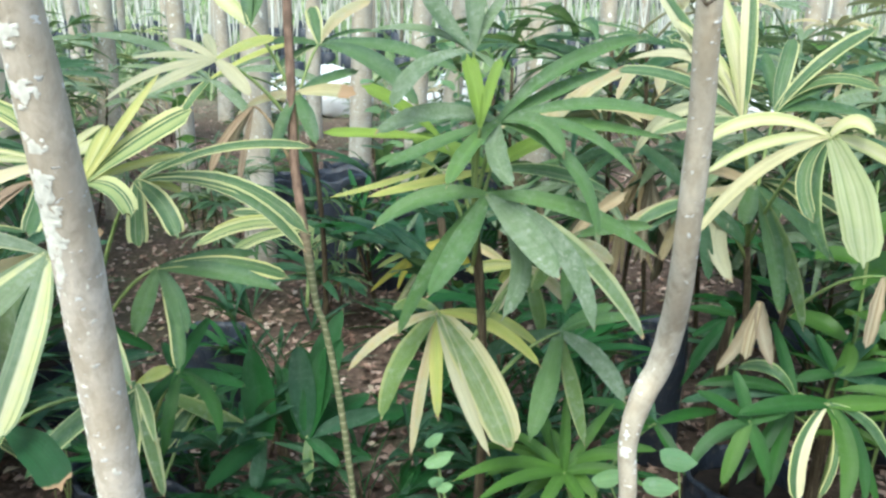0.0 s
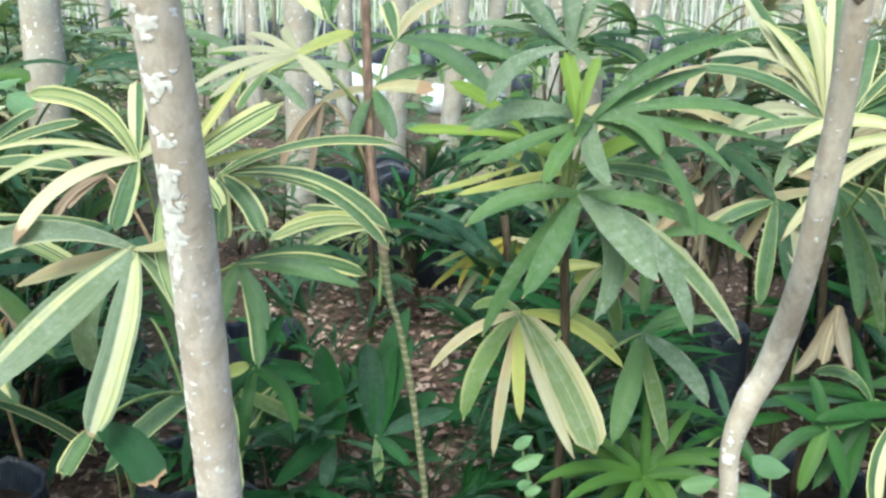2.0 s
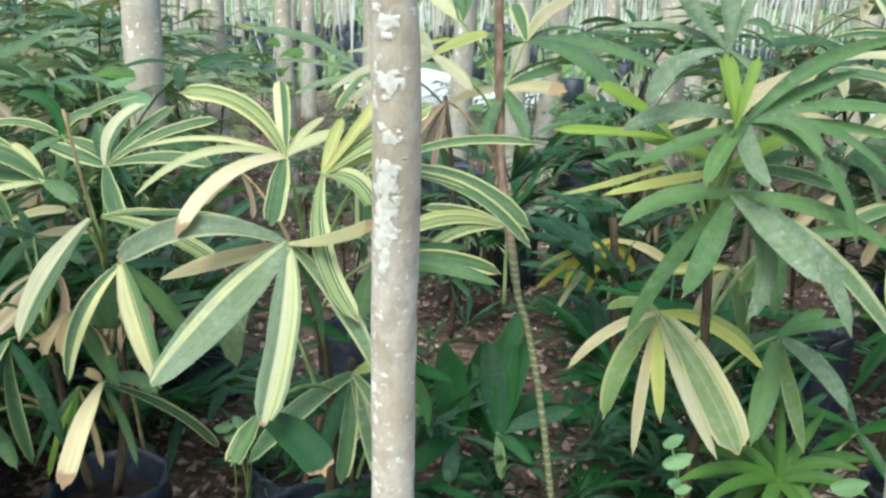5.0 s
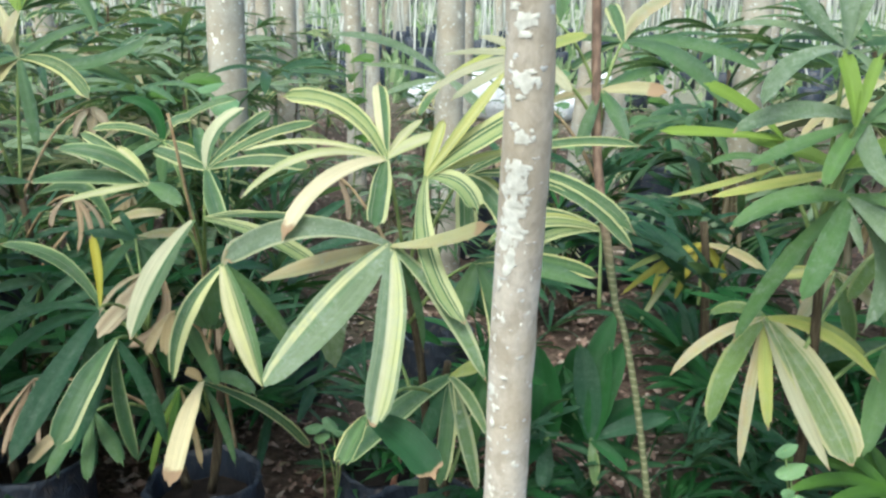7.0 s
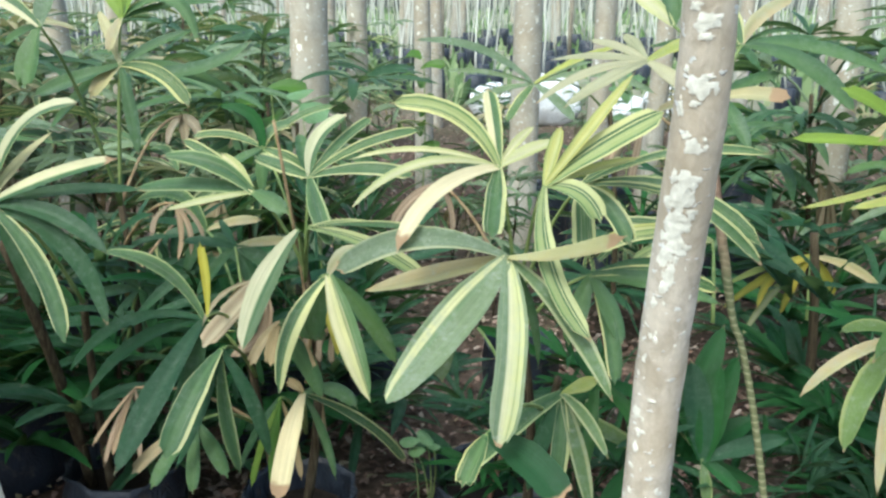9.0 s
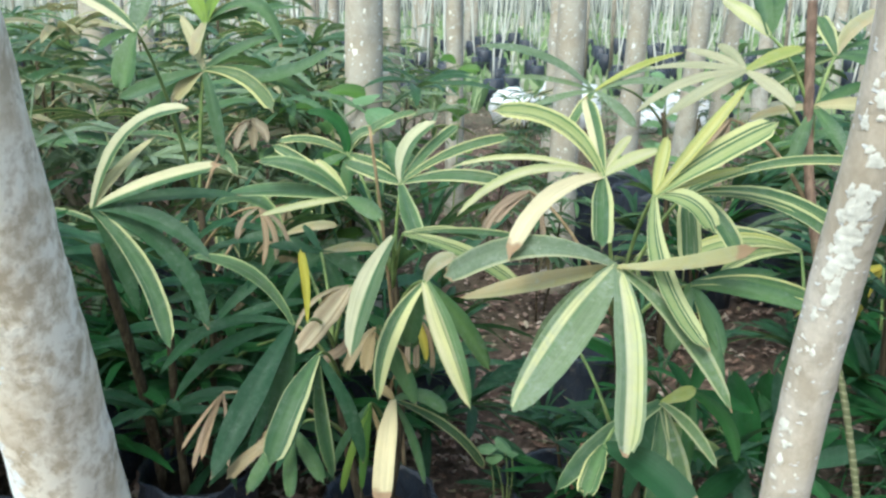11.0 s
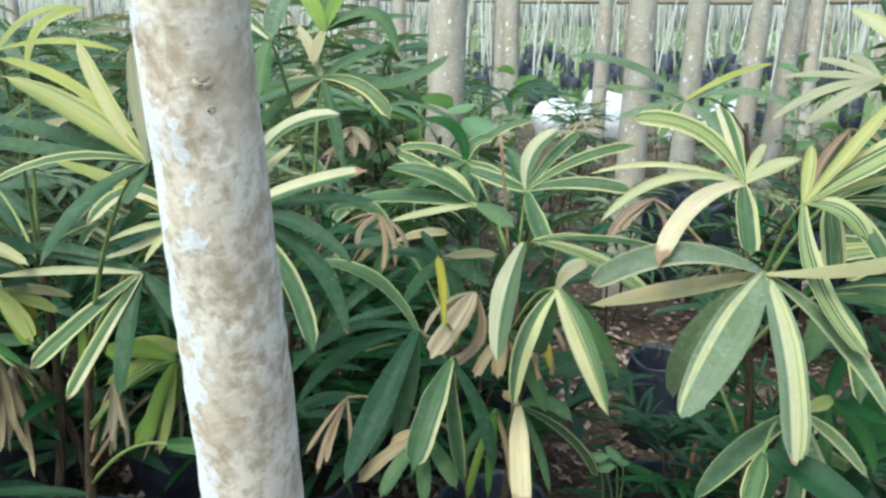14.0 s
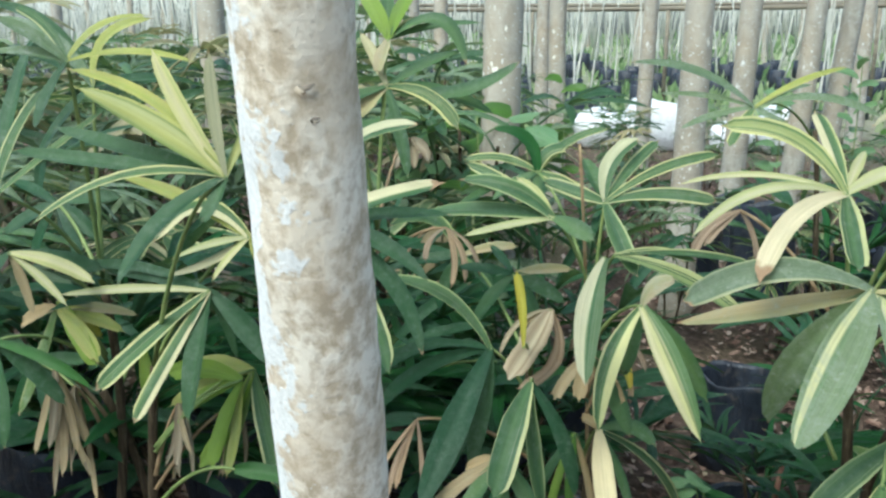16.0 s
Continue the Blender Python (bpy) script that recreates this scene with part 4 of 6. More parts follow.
fan('palm_b', (-0.968, 1.373, 0.856), [
    ('s', 12, -24, 0.262, 0.032, 0.07, 0.02),
    ('m', 26, -6, 0.159, 0.016, 0.09, 0.02),
    ('m', 26, -5, 0.272, 0.016, 0.05, 0.0),
])
fan('palm_b', (-1.008, 1.46, 0.937), [
    ('h', 66, 47, 0.16, 0.034, 0.12, 0.12),
    ('m', 30, 21, 0.252, 0.023, 0.07, 0.02),
    ('m', 17, 1, 0.215, 0.028, 0.07, 0.02),
    ('m', 178, 15, 0.135, 0.033, 0.0, 0.0),
    ('gm2', -42, -48, 0.168, 0.036, 0.02, -0.04),
    ('g', 128, 34, 0.134, 0.030, 0.05, 0.0),
    ('m', 65, 31, 0.208, 0.024, 0.05, 0.0),
])
fan('palm_b', (-1.087, 1.372, 0.917), [
    ('gm2', -163, 21, 0.193, 0.037, 0.11, -0.04),
    ('c', 163, 38, 0.114, 0.027, 0.05, 0.0),
    ('c', -154, -11, 0.179, 0.019, 0.02, -0.01),
    ('g', -11, -22, 0.096, 0.035, 0.05, 0.0),
    ('gm2', -174, -2, 0.267, 0.037, 0.05, 0.01),
    ('m', 161, 21, 0.234, 0.023, 0.05, 0.0),
])
fan('palm_b', (-1.194, 1.334, 0.654), [
    ('gm2', -177, 28, 0.265, 0.030, 0.14, -0.06),
    ('gk', -151, -20, 0.289, 0.026, 0.18, -0.05),
    ('gk', -101, -42, 0.346, 0.056, 0.05, 0.02),
    ('gk', -157, -34, 0.307, 0.035, 0.12, -0.03),
    ('gk', -125, -66, 0.287, 0.030, -0.02, 0.02),
    ('gi', -91, -62, 0.238, 0.037, -0.01, 0.01),
])
fan('palm_b', (-1.077, 1.211, 0.65), [
    ('m', -92, -37, 0.227, 0.047, 0.06, -0.00),
    ('gm2', -22, -81, 0.253, 0.028, 0.02, -0.06),
    ('gk', 4, -68, 0.234, 0.028, 0.09, -0.03),
    ('gk', -110, -59, 0.234, 0.023, -0.01, 0.03),
])
fan('palm_b', (-1.088, 1.383, 0.733), [
    ('d2', -101, -27, 0.194, 0.050, 0.03, 0.04),
    ('d2', -121, -28, 0.15, 0.011, 0.15, -0.06),
    ('dp', -130, -63, 0.170, 0.026, -0.23, 0.16),
    ('d', -125, -32, 0.094, 0.009, 0.15, -0.04),
])
fan('palm_b', (-0.982, 1.354, 0.854), [
    ('hr', -84, -28, 0.307, 0.048, 0.03, -0.04),
])
fan('palm_b', (-1.086, 1.19, 0.722), [
    ('yl', 132, 74, 0.140, 0.016, 0.01, -0.03),
])
fan('palm_b', (-0.974, 1.331, 0.523), [
    ('ct', -73, -17, 0.275, 0.038, 0.05, -0.01),
    ('m', 58, -44, 0.357, 0.022, 0.06, -0.04),
    ('g', -16, -65, 0.191, 0.019, 0.04, 0.03),
    ('d', -170, 30, 0.043, 0.021, 0.13, -0.04),
    ('g', 14, -16, 0.116, 0.031, 0.20, 0.06),
])
fan('palm_b', (-0.99, 1.276, 0.692), [
    ('d', -107, -72, 0.088, 0.026, 0.05, 0.0),
    ('d', -159, -57, 0.109, 0.022, 0.05, 0.0),
    ('d', 10, -59, 0.118, 0.032, 0.05, 0.0),
    ('g', 40, -27, 0.107, 0.037, 0.05, 0.0),
    ('g', 8, -62, 0.178, 0.036, 0.05, 0.0),
])
fan('palm_b', (-1.173, 1.566, 0.971), [
    ('dk', -175, 39, 0.137, 0.027, 0.26, -0.09),
    ('m', -165, 8, 0.16, 0.022, 0.11, -0.03),
    ('m', 43, 32, 0.089, 0.033, 0.2, 0.11),
    ('m', 43, 26, 0.196, 0.025, 0.1, 0.04),
    ('g', -153, -32, 0.121, 0.031, 0.05, 0.0),
    ('m', 10, -26, 0.11, 0.030, 0.05, 0.0),
    ('g', -73, -75, 0.102, 0.031, 0.05, 0.0),
])
fan('palm_b', (-1.361, 1.611, 0.759), [
    ('gi', -161, -8, 0.108, 0.027, 0.05, 0.0),
    ('gk', 180, 3, 0.181, 0.020, 0.05, 0.0),
    ('o', 20, 10, 0.136, 0.024, 0.07, 0.02),
    ('gi', -134, -61, 0.12, 0.031, 0.05, 0.0),
    ('gi', 3, -42, 0.114, 0.031, 0.05, 0.0),
    ('gm2', -168, 19, 0.187, 0.035, 0.29, -0.08),
])
fan('palm_b', (-1.12, 1.18, 0.507), [
    ('g', -125, -48, 0.148, 0.031, 0.05, 0.0),
    ('g', -67, -53, 0.135, 0.028, 0.05, 0.0),
    ('g', -21, -45, 0.123, 0.030, 0.05, 0.0),
    ('d', 180, -27, 0.08, 0.026, 0.05, 0.0),
    ('d', -151, -37, 0.161, 0.026, 0.05, 0.0),
])
fan('palm_b', (-1.188, 1.457, 0.774), [
    ('gk', 146, 29, 0.096, 0.018, 0.05, 0.0),
    ('gk', -165, 5, 0.122, 0.023, 0.05, 0.0),
    ('gi', 8, -27, 0.125, 0.033, 0.05, 0.0),
    ('gi', -13, -61, 0.146, 0.033, 0.05, 0.0),
    ('gi', -144, -50, 0.138, 0.033, 0.05, 0.0),
    ('o', 31, 2, 0.13, 0.024, 0.05, 0.0),
])
fan('palm_b', (-1.018, 1.318, 0.513), [
    ('yg', -111, -63, 0.187, 0.018, 0.05, 0.0),
    ('lg', -82, -65, 0.177, 0.020, 0.05, 0.0),
    ('gi', -136, -58, 0.184, 0.023, 0.05, 0.0),
    ('d', -15, -75, 0.182, 0.014, 0.05, 0.0),
])
fan('palm_j', (-1.342, 1.469, 0.856), [
    ('dp', -118, -51, 0.088, 0.014, 0.12, -0.13),
    ('dp', -58, -66, 0.133, 0.015, 0.02, 0.10),
    ('dp', -31, -59, 0.125, 0.014, 0.08, 0.10),
    ('dp', -14, -48, 0.130, 0.010, 0.13, 0.09),
])
fan('palm_a', (-0.764, 1.56, 0.921), [
    ('dp', -137, -39, 0.140, 0.019, 0.11, -0.06),
    ('dp', -134, -38, 0.108, 0.016, 0.04, -0.03),
    ('dp', -44, -61, 0.110, 0.012, 0.03, 0.09),
])
fan('palm_j', (-1.63, 1.93, 0.982), [
    ('dg', -107, -57, 0.097, 0.028, 0.07, -0.10),
    ('dg', -52, -60, 0.093, 0.031, 0.01, 0.05),
    ('dg', -18, -44, 0.090, 0.028, 0.12, 0.11),
])
fan('palm_b', (-0.977, 1.432, 0.675), [
    ('dp', -105, -58, 0.099, 0.012, 0.05, -0.10),
    ('ye', -35, -59, 0.116, 0.019, 0.05, 0.06),
    ('dp', -11, -39, 0.095, 0.011, 0.15, 0.11),
    ('dp', -71, -66, 0.126, 0.010, -0.01, -0.03),
])
fan('palm_b', (-0.969, 1.496, 0.63), [
    ('dp', -85, -63, 0.109, 0.014, 0.01, -0.07),
    ('dp', -52, -63, 0.116, 0.011, 0.02, 0.08),
    ('dp', -117, -54, 0.107, 0.010, 0.06, -0.08),
])
fan('palm_b', (-1.32, 1.261, 0.514), [
    ('dp', -106, -62, 0.143, 0.015, 0.02, -0.03),
    ('dp', -114, -61, 0.171, 0.013, 0.03, -0.04),
    ('dp', -56, -68, 0.156, 0.011, -0.00, 0.02),
    ('dp', -128, -48, 0.144, 0.010, 0.02, -0.02),
])
fan('palm_c', (0.096, 1.45, 0.735), [
    ('o', -156, -31, 0.202, 0.022, 0.09, -0.03),
    ('og', -127, -51, 0.226, 0.038, 0.06, -0.06),
    ('o', -103, -62, 0.272, 0.021, -0.0, -0.02),
    ('y2', -80, -62, 0.201, 0.025, 0.01, -0.02),
    ('c2', -49, -51, 0.28, 0.026, 0.0, -0.03),
    ('o2', -39, -47, 0.284, 0.067, 0.04, 0.03),
    ('o', -20, -50, 0.26, 0.021, 0.08, 0.05),
    ('y2', -6, -25, 0.221, 0.023, 0.11, 0.03),
    ('og', 161, -10, 0.105, 0.023, 0.17, -0.03),
    ('y2', 15, -23, 0.22, 0.021, 0.12, 0.03),
])
fan('palm_c', (0.187, 1.37, 0.978), [
    ('gv', -159, -15, 0.204, 0.036, 0.12, -0.03),
    ('gv', -117, -38, 0.22, 0.040, -0.02, 0.01),
    ('gd', -43, -31, 0.205, 0.047, 0.04, -0.01),
    ('gv', -2, -18, 0.305, 0.035, 0.09, 0.03),
    ('gd', -32, -41, 0.289, 0.038, 0.09, 0.12),
    ('m2', -18, -37, 0.354, 0.032, 0.07, 0.08),
    ('gd', -66, -68, 0.214, 0.036, 0.05, 0.21),
    ('gv', -175, -60, 0.305, 0.029, 0.05, 0.0),
])
fan('palm_c', (0.199, 1.386, 1.098), [
    ('gv', -120, -34, 0.167, 0.029, 0.05, -0.04),
    ('gv', -157, -20, 0.212, 0.024, 0.02, -0.01),
    ('gd', -66, -45, 0.133, 0.035, -0.04, -0.11),
    ('gv', -25, -23, 0.134, 0.031, 0.2, 0.14),
    ('gv', -3, -20, 0.252, 0.024, 0.14, 0.05),
    ('gv', 8, 0, 0.327, 0.027, 0.09, 0.03),
    ('gv', 23, 27, 0.299, 0.029, 0.09, 0.03),
    ('gv', 28, 21, 0.236, 0.028, 0.03, 0.01),
    ('gd', -171, -7, 0.207, 0.037, 0.12, -0.04),
    ('gv', -25, -43, 0.26, 0.028, 0.15, 0.11),
    ('gv', 12, -6, 0.303, 0.024, 0.04, -0.0),
])
fan('palm_c', (0.188, 1.432, 1.009), [
    ('y2', -169, -13, 0.225, 0.021, 0.01, -0.0),
    ('gm2', 4, -11, 0.221, 0.030, 0.08, 0.02),
    ('yg', 45, 16, 0.166, 0.030, 0.05, 0.0),
    ('yg', 155, 13, 0.183, 0.030, 0.05, 0.0),
])
fan('palm_c', (0.175, 1.339, 1.094), [
    ('yg', 133, 70, 0.122, 0.027, 0.05, 0.0),
    ('yg', 51, 67, 0.12, 0.018, 0.05, 0.0),
])
fan('palm_c', (0.156, 1.392, 1.21), [
    ('gd', 168, 50, 0.148, 0.032, -0.05, 0.02),
    ('gd', 93, 67, 0.164, 0.034, 0.05, 0.0),
    ('gd', 162, 6, 0.211, 0.023, 0.1, -0.02),
    ('gd', -6, -39, 0.082, 0.018, 0.05, 0.0),
    ('gd', 58, 45, 0.152, 0.019, 0.05, 0.0),
    ('gd', -148, -33, 0.173, 0.031, 0.15, -0.08),
])
fan('palm_c', (0.321, 1.512, 0.686), [
    ('gv', -111, -54, 0.217, 0.046, -0.01, 0.01),
    ('gd', -24, -39, 0.182, 0.040, 0.08, 0.05),
    ('og', -54, -63, 0.219, 0.031, -0.01, 0.01),
    ('gi', 178, -24, 0.189, 0.034, 0.05, 0.0),
    ('gv', 44, 9, 0.155, 0.029, 0.05, 0.0),
    ('gv', 34, 1, 0.189, 0.024, 0.05, 0.0),
])
fan('palm_c', (0.336, 1.662, 0.833), [
    ('d', 39, 29, 0.165, 0.026, 0.05, 0.0),
    ('o', -2, -30, 0.108, 0.030, 0.05, 0.0),
    ('og', -150, -53, 0.14, 0.030, 0.05, 0.0),
    ('gv', -94, -74, 0.16, 0.030, 0.05, 0.0),
    ('gv', 10, 8, 0.173, 0.027, 0.05, 0.0),
])
fan('palm_c', (0.247, 1.682, 0.762), [
    ('o', -149, -54, 0.127, 0.028, 0.05, 0.0),
    ('og', -41, -69, 0.157, 0.030, 0.05, 0.0),
    ('o', -6, -38, 0.125, 0.026, 0.05, 0.0),
    ('y2', 169, -37, 0.074, 0.024, 0.05, 0.0),
    ('y', 177, -10, 0.133, 0.028, 0.05, 0.0),
])
fan('palm_c', (0.095, 1.48, 1.049), [
    ('yg', -175, 33, 0.174, 0.025, 0.06, -0.02),
    ('yg', -171, 3, 0.216, 0.019, 0.02, -0.01),
    ('y2', -177, -63, 0.088, 0.019, 0.05, 0.0),
])
fan('palm_c', (0.085, 1.464, 1.005), [
    ('y2', -160, -15, 0.202, 0.012, -0.02, 0.0),
    ('gv', -179, -3, 0.117, 0.015, 0.16, -0.05),
])
fan('palm_d', (-0.203, 1.75, 1.199), [
    ('o', 44, 34, 0.16, 0.030, 0.09, 0.07),
    ('g', -7, -30, 0.256, 0.043, 0.12, 0.04),
    ('m', 119, 44, 0.111, 0.033, 0.05, 0.0),
    ('g', 22, -6, 0.187, 0.026, 0.07, 0.03),
    ('g', 163, -3, 0.196, 0.024, 0.05, 0.0),
    ('m', 166, -29, 0.136, 0.026, 0.05, 0.0),
    ('g', 46, 6, 0.179, 0.015, 0.09, 0.02),
    ('g', 16, -11, 0.311, 0.036, 0.08, 0.02),
])
fan('palm_d', (-0.236, 1.687, 1.103), [
    ('dt', -6, 1, 0.132, 0.031, 0.05, 0.02),
    ('g', -52, -42, 0.141, 0.033, 0.05, 0.0),
    ('o', 168, -16, 0.132, 0.023, 0.05, 0.0),
    ('g', 38, 16, 0.153, 0.024, 0.05, 0.0),
    ('g', -119, -61, 0.155, 0.028, 0.05, 0.0),
])
fan('palm_d', (-0.37, 1.605, 1.171), [
    ('c2', -152, -20, 0.23, 0.022, 0.08, -0.04),
    ('c2', -137, -24, 0.2, 0.028, 0.03, -0.01),
    ('c2', 155, 15, 0.139, 0.022, 0.05, 0.0),
    ('c2', 178, -1, 0.19, 0.020, 0.05, -0.01),
    ('c2', -36, -29, 0.134, 0.030, 0.05, 0.0),
    ('c2', 124, 24, 0.118, 0.024, 0.05, 0.0),
    ('y2', 33, 19, 0.135, 0.027, 0.05, 0.0),
])
fan('palm_d', (-0.332, 1.691, 1.235), [
    ('c', 159, 33, 0.129, 0.035, 0.05, 0.0),
    ('g', 114, 53, 0.148, 0.030, 0.05, 0.0),
    ('g', 76, 48, 0.128, 0.028, 0.05, 0.0),
    ('g', 108, 43, 0.158, 0.033, 0.05, 0.0),
])
fan('palm_d', (-0.222, 1.732, 0.801), [
    ('s', -157, -5, 0.253, 0.029, 0.11, -0.05),
    ('y', -170, -2, 0.232, 0.027, 0.11, -0.03),
    ('m', 178, 8, 0.198, 0.027, 0.07, -0.01),
    ('s', -150, -11, 0.184, 0.024, 0.08, -0.05),
])
fan('palm_d', (-0.386, 1.842, 1.055), [
    ('dp', -132, -52, 0.187, 0.019, 0.06, -0.06),
    ('dp', -102, -66, 0.180, 0.016, -0.00, -0.01),
    ('dg', -159, -62, 0.147, 0.023, 0.05, -0.02),
])
fan('palm_e', (0.017, 2.172, 0.672), [
    ('ye', -161, -34, 0.26, 0.023, 0.05, 0.0),
    ('ye', -141, -40, 0.199, 0.027, 0.13, -0.08),
    ('ye', -139, -62, 0.172, 0.021, 0.05, 0.0),
    ('o', 1, -23, 0.193, 0.027, 0.09, 0.03),
    ('ye', 22, -54, 0.135, 0.025, 0.05, 0.0),
    ('c', -167, -57, 0.279, 0.019, 0.05, 0.0),
    ('y2', -171, -24, 0.218, 0.018, 0.05, 0.0),
])
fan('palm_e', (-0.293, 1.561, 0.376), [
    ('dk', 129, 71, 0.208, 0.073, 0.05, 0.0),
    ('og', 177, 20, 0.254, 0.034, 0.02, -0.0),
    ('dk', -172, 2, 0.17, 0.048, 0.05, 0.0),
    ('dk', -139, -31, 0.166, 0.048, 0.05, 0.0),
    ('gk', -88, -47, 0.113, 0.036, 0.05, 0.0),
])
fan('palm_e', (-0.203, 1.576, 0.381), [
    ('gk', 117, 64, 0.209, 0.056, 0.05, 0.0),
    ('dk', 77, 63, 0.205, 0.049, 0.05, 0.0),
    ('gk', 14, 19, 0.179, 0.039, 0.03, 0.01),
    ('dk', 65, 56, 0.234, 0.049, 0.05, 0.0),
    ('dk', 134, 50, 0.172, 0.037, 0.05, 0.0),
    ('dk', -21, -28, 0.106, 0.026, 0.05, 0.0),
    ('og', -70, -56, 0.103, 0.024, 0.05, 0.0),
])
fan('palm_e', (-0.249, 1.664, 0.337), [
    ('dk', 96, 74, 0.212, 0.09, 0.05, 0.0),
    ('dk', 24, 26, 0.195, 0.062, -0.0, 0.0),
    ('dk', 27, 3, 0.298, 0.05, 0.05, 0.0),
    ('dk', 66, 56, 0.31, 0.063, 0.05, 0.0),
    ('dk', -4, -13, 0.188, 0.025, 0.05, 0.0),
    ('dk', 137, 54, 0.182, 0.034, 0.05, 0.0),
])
fan('palm_f', (0.673, 1.795, 1.064), [
    ('h', 87, 70, 0.289, 0.034, 0.05, 0.0),
    ('c', 119, 65, 0.299, 0.040, 0.05, 0.0),
    ('h', 150, 51, 0.331, 0.042, 0.0, -0.01),
    ('m', 175, 19, 0.283, 0.030, 0.11, -0.03),
    ('c2', 161, 23, 0.277, 0.033, 0.24, -0.04),
    ('c', 159, 51, 0.259, 0.030, 0.08, -0.05),
    ('m2', -161, -8, 0.204, 0.030, 0.05, 0.0),
    ('c2', -180, -22, 0.232, 0.030, 0.26, -0.05),
])
fan('palm_f', (0.82, 1.706, 1.05), [
    ('c', -171, -6, 0.26, 0.033, 0.16, -0.05),
    ('c', -31, 2, 0.082, 0.032, 0.35, 0.07),
    ('c', -167, -18, 0.263, 0.026, 0.09, -0.03),
    ('c2', -152, -32, 0.35, 0.028, 0.08, -0.03),
    ('c', 1, -23, 0.156, 0.032, 0.05, 0.0),
    ('s3', -66, -60, 0.266, 0.079, 0.01, 0.06),
    ('m', -112, -61, 0.178, 0.028, 0.08, -0.18),
    ('gm2', -63, -78, 0.245, 0.033, -0.04, -0.15),
])
fan('palm_f', (0.771, 1.946, 1.069), [
    ('m', 20, 38, 0.296, 0.036, 0.06, 0.02),
    ('m', 66, 51, 0.201, 0.036, 0.05, 0.0),
    ('m', 11, 10, 0.244, 0.030, 0.19, 0.05),
    ('g', 11, -5, 0.252, 0.040, 0.07, 0.02),
    ('g', 97, 46, 0.171, 0.030, 0.05, 0.0),
    ('g', 22, 18, 0.337, 0.034, 0.05, 0.0),
])
fan('palm_f', (0.722, 1.843, 0.918), [
    ('g', -114, -51, 0.102, 0.040, 0.05, 0.0),
    ('c2', -110, -55, 0.227, 0.041, 0.06, -0.24),
    ('g', 2, -41, 0.256, 0.040, 0.04, 0.01),
    ('g', -45, -70, 0.284, 0.041, 0.05, 0.0),
    ('og', -23, -66, 0.336, 0.040, 0.05, 0.0),
    ('d', 154, 13, 0.109, 0.029, 0.05, 0.0),
    ('o', -178, -19, 0.289, 0.027, 0.05, 0.0),
])
fan('palm_f', (0.598, 1.81, 0.892), [
    ('gm2', -164, -22, 0.143, 0.028, 0.05, 0.0),
    ('gi', -160, -34, 0.132, 0.019, 0.05, 0.0),
    ('gm2', -105, -64, 0.235, 0.033, 0.05, 0.0),
    ('gi', -64, -66, 0.184, 0.028, 0.05, 0.0),
    ('gi', -16, -39, 0.145, 0.035, 0.05, 0.0),
    ('gi', 143, 35, 0.101, 0.029, 0.05, 0.0),
    ('gi', 164, 37, 0.196, 0.033, 0.05, 0.0),
    ('d', 180, -67, 0.157, 0.024, 0.05, 0.0),
    ('d', 127, 13, 0.079, 0.026, 0.05, 0.0),
])
fan('palm_f', (0.747, 1.777, 0.68), [
    ('d2', -123, -69, 0.131, 0.024, 0.05, 0.0),
    ('dg', -62, -64, 0.145, 0.031, -0.01, -0.05),
    ('dg', -158, -59, 0.182, 0.029, -0.05, 0.03),
])
fan('palm_f', (0.988, 1.777, 0.751), [
    ('d2', -123, -69, 0.158, 0.033, 0.05, 0.0),
])
fan('palm_g', (0.902, 1.737, 0.473), [
    ('gg', -163, -4, 0.216, 0.037, 0.05, -0.01),
    ('h', -121, -54, 0.226, 0.036, 0.08, -0.09),
    ('m', -105, -57, 0.202, 0.017, -0.02, 0.13),
    ('lg', -82, -58, 0.22, 0.040, 0.03, 0.13),
    ('gg', -55, -57, 0.22, 0.034, 0.06, 0.12),
    ('gm2', -20, -38, 0.17, 0.024, 0.14, 0.09),
    ('lg', 8, 1, 0.163, 0.036, 0.0, -0.0),
    ('gg', -35, -56, 0.236, 0.031, 0.05, 0.0),
])
fan('palm_g', (0.841, 1.771, 0.474), [
    ('gm2', -179, 21, 0.141, 0.031, 0.21, -0.07),
    ('gg', -178, 2, 0.218, 0.029, 0.08, -0.02),
    ('gk', -175, -7, 0.256, 0.028, 0.05, -0.01),
    ('gg', 126, 61, 0.175, 0.032, -0.01, -0.02),
    ('gg', -141, -48, 0.24, 0.032, 0.0, 0.01),
    ('gg', -121, -61, 0.243, 0.034, 0.0, 0.0),
    ('gg', -163, -29, 0.234, 0.030, -0.02, 0.01),
    ('gk', 170, -11, 0.087, 0.030, 0.05, 0.0),
])
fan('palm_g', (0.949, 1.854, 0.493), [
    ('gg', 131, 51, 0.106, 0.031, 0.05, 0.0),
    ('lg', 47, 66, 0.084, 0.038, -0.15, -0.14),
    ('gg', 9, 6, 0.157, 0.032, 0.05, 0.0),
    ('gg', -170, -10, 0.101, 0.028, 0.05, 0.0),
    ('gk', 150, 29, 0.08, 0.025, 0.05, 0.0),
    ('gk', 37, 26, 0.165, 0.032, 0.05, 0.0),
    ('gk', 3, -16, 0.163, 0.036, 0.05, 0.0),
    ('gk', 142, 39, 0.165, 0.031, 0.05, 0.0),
])
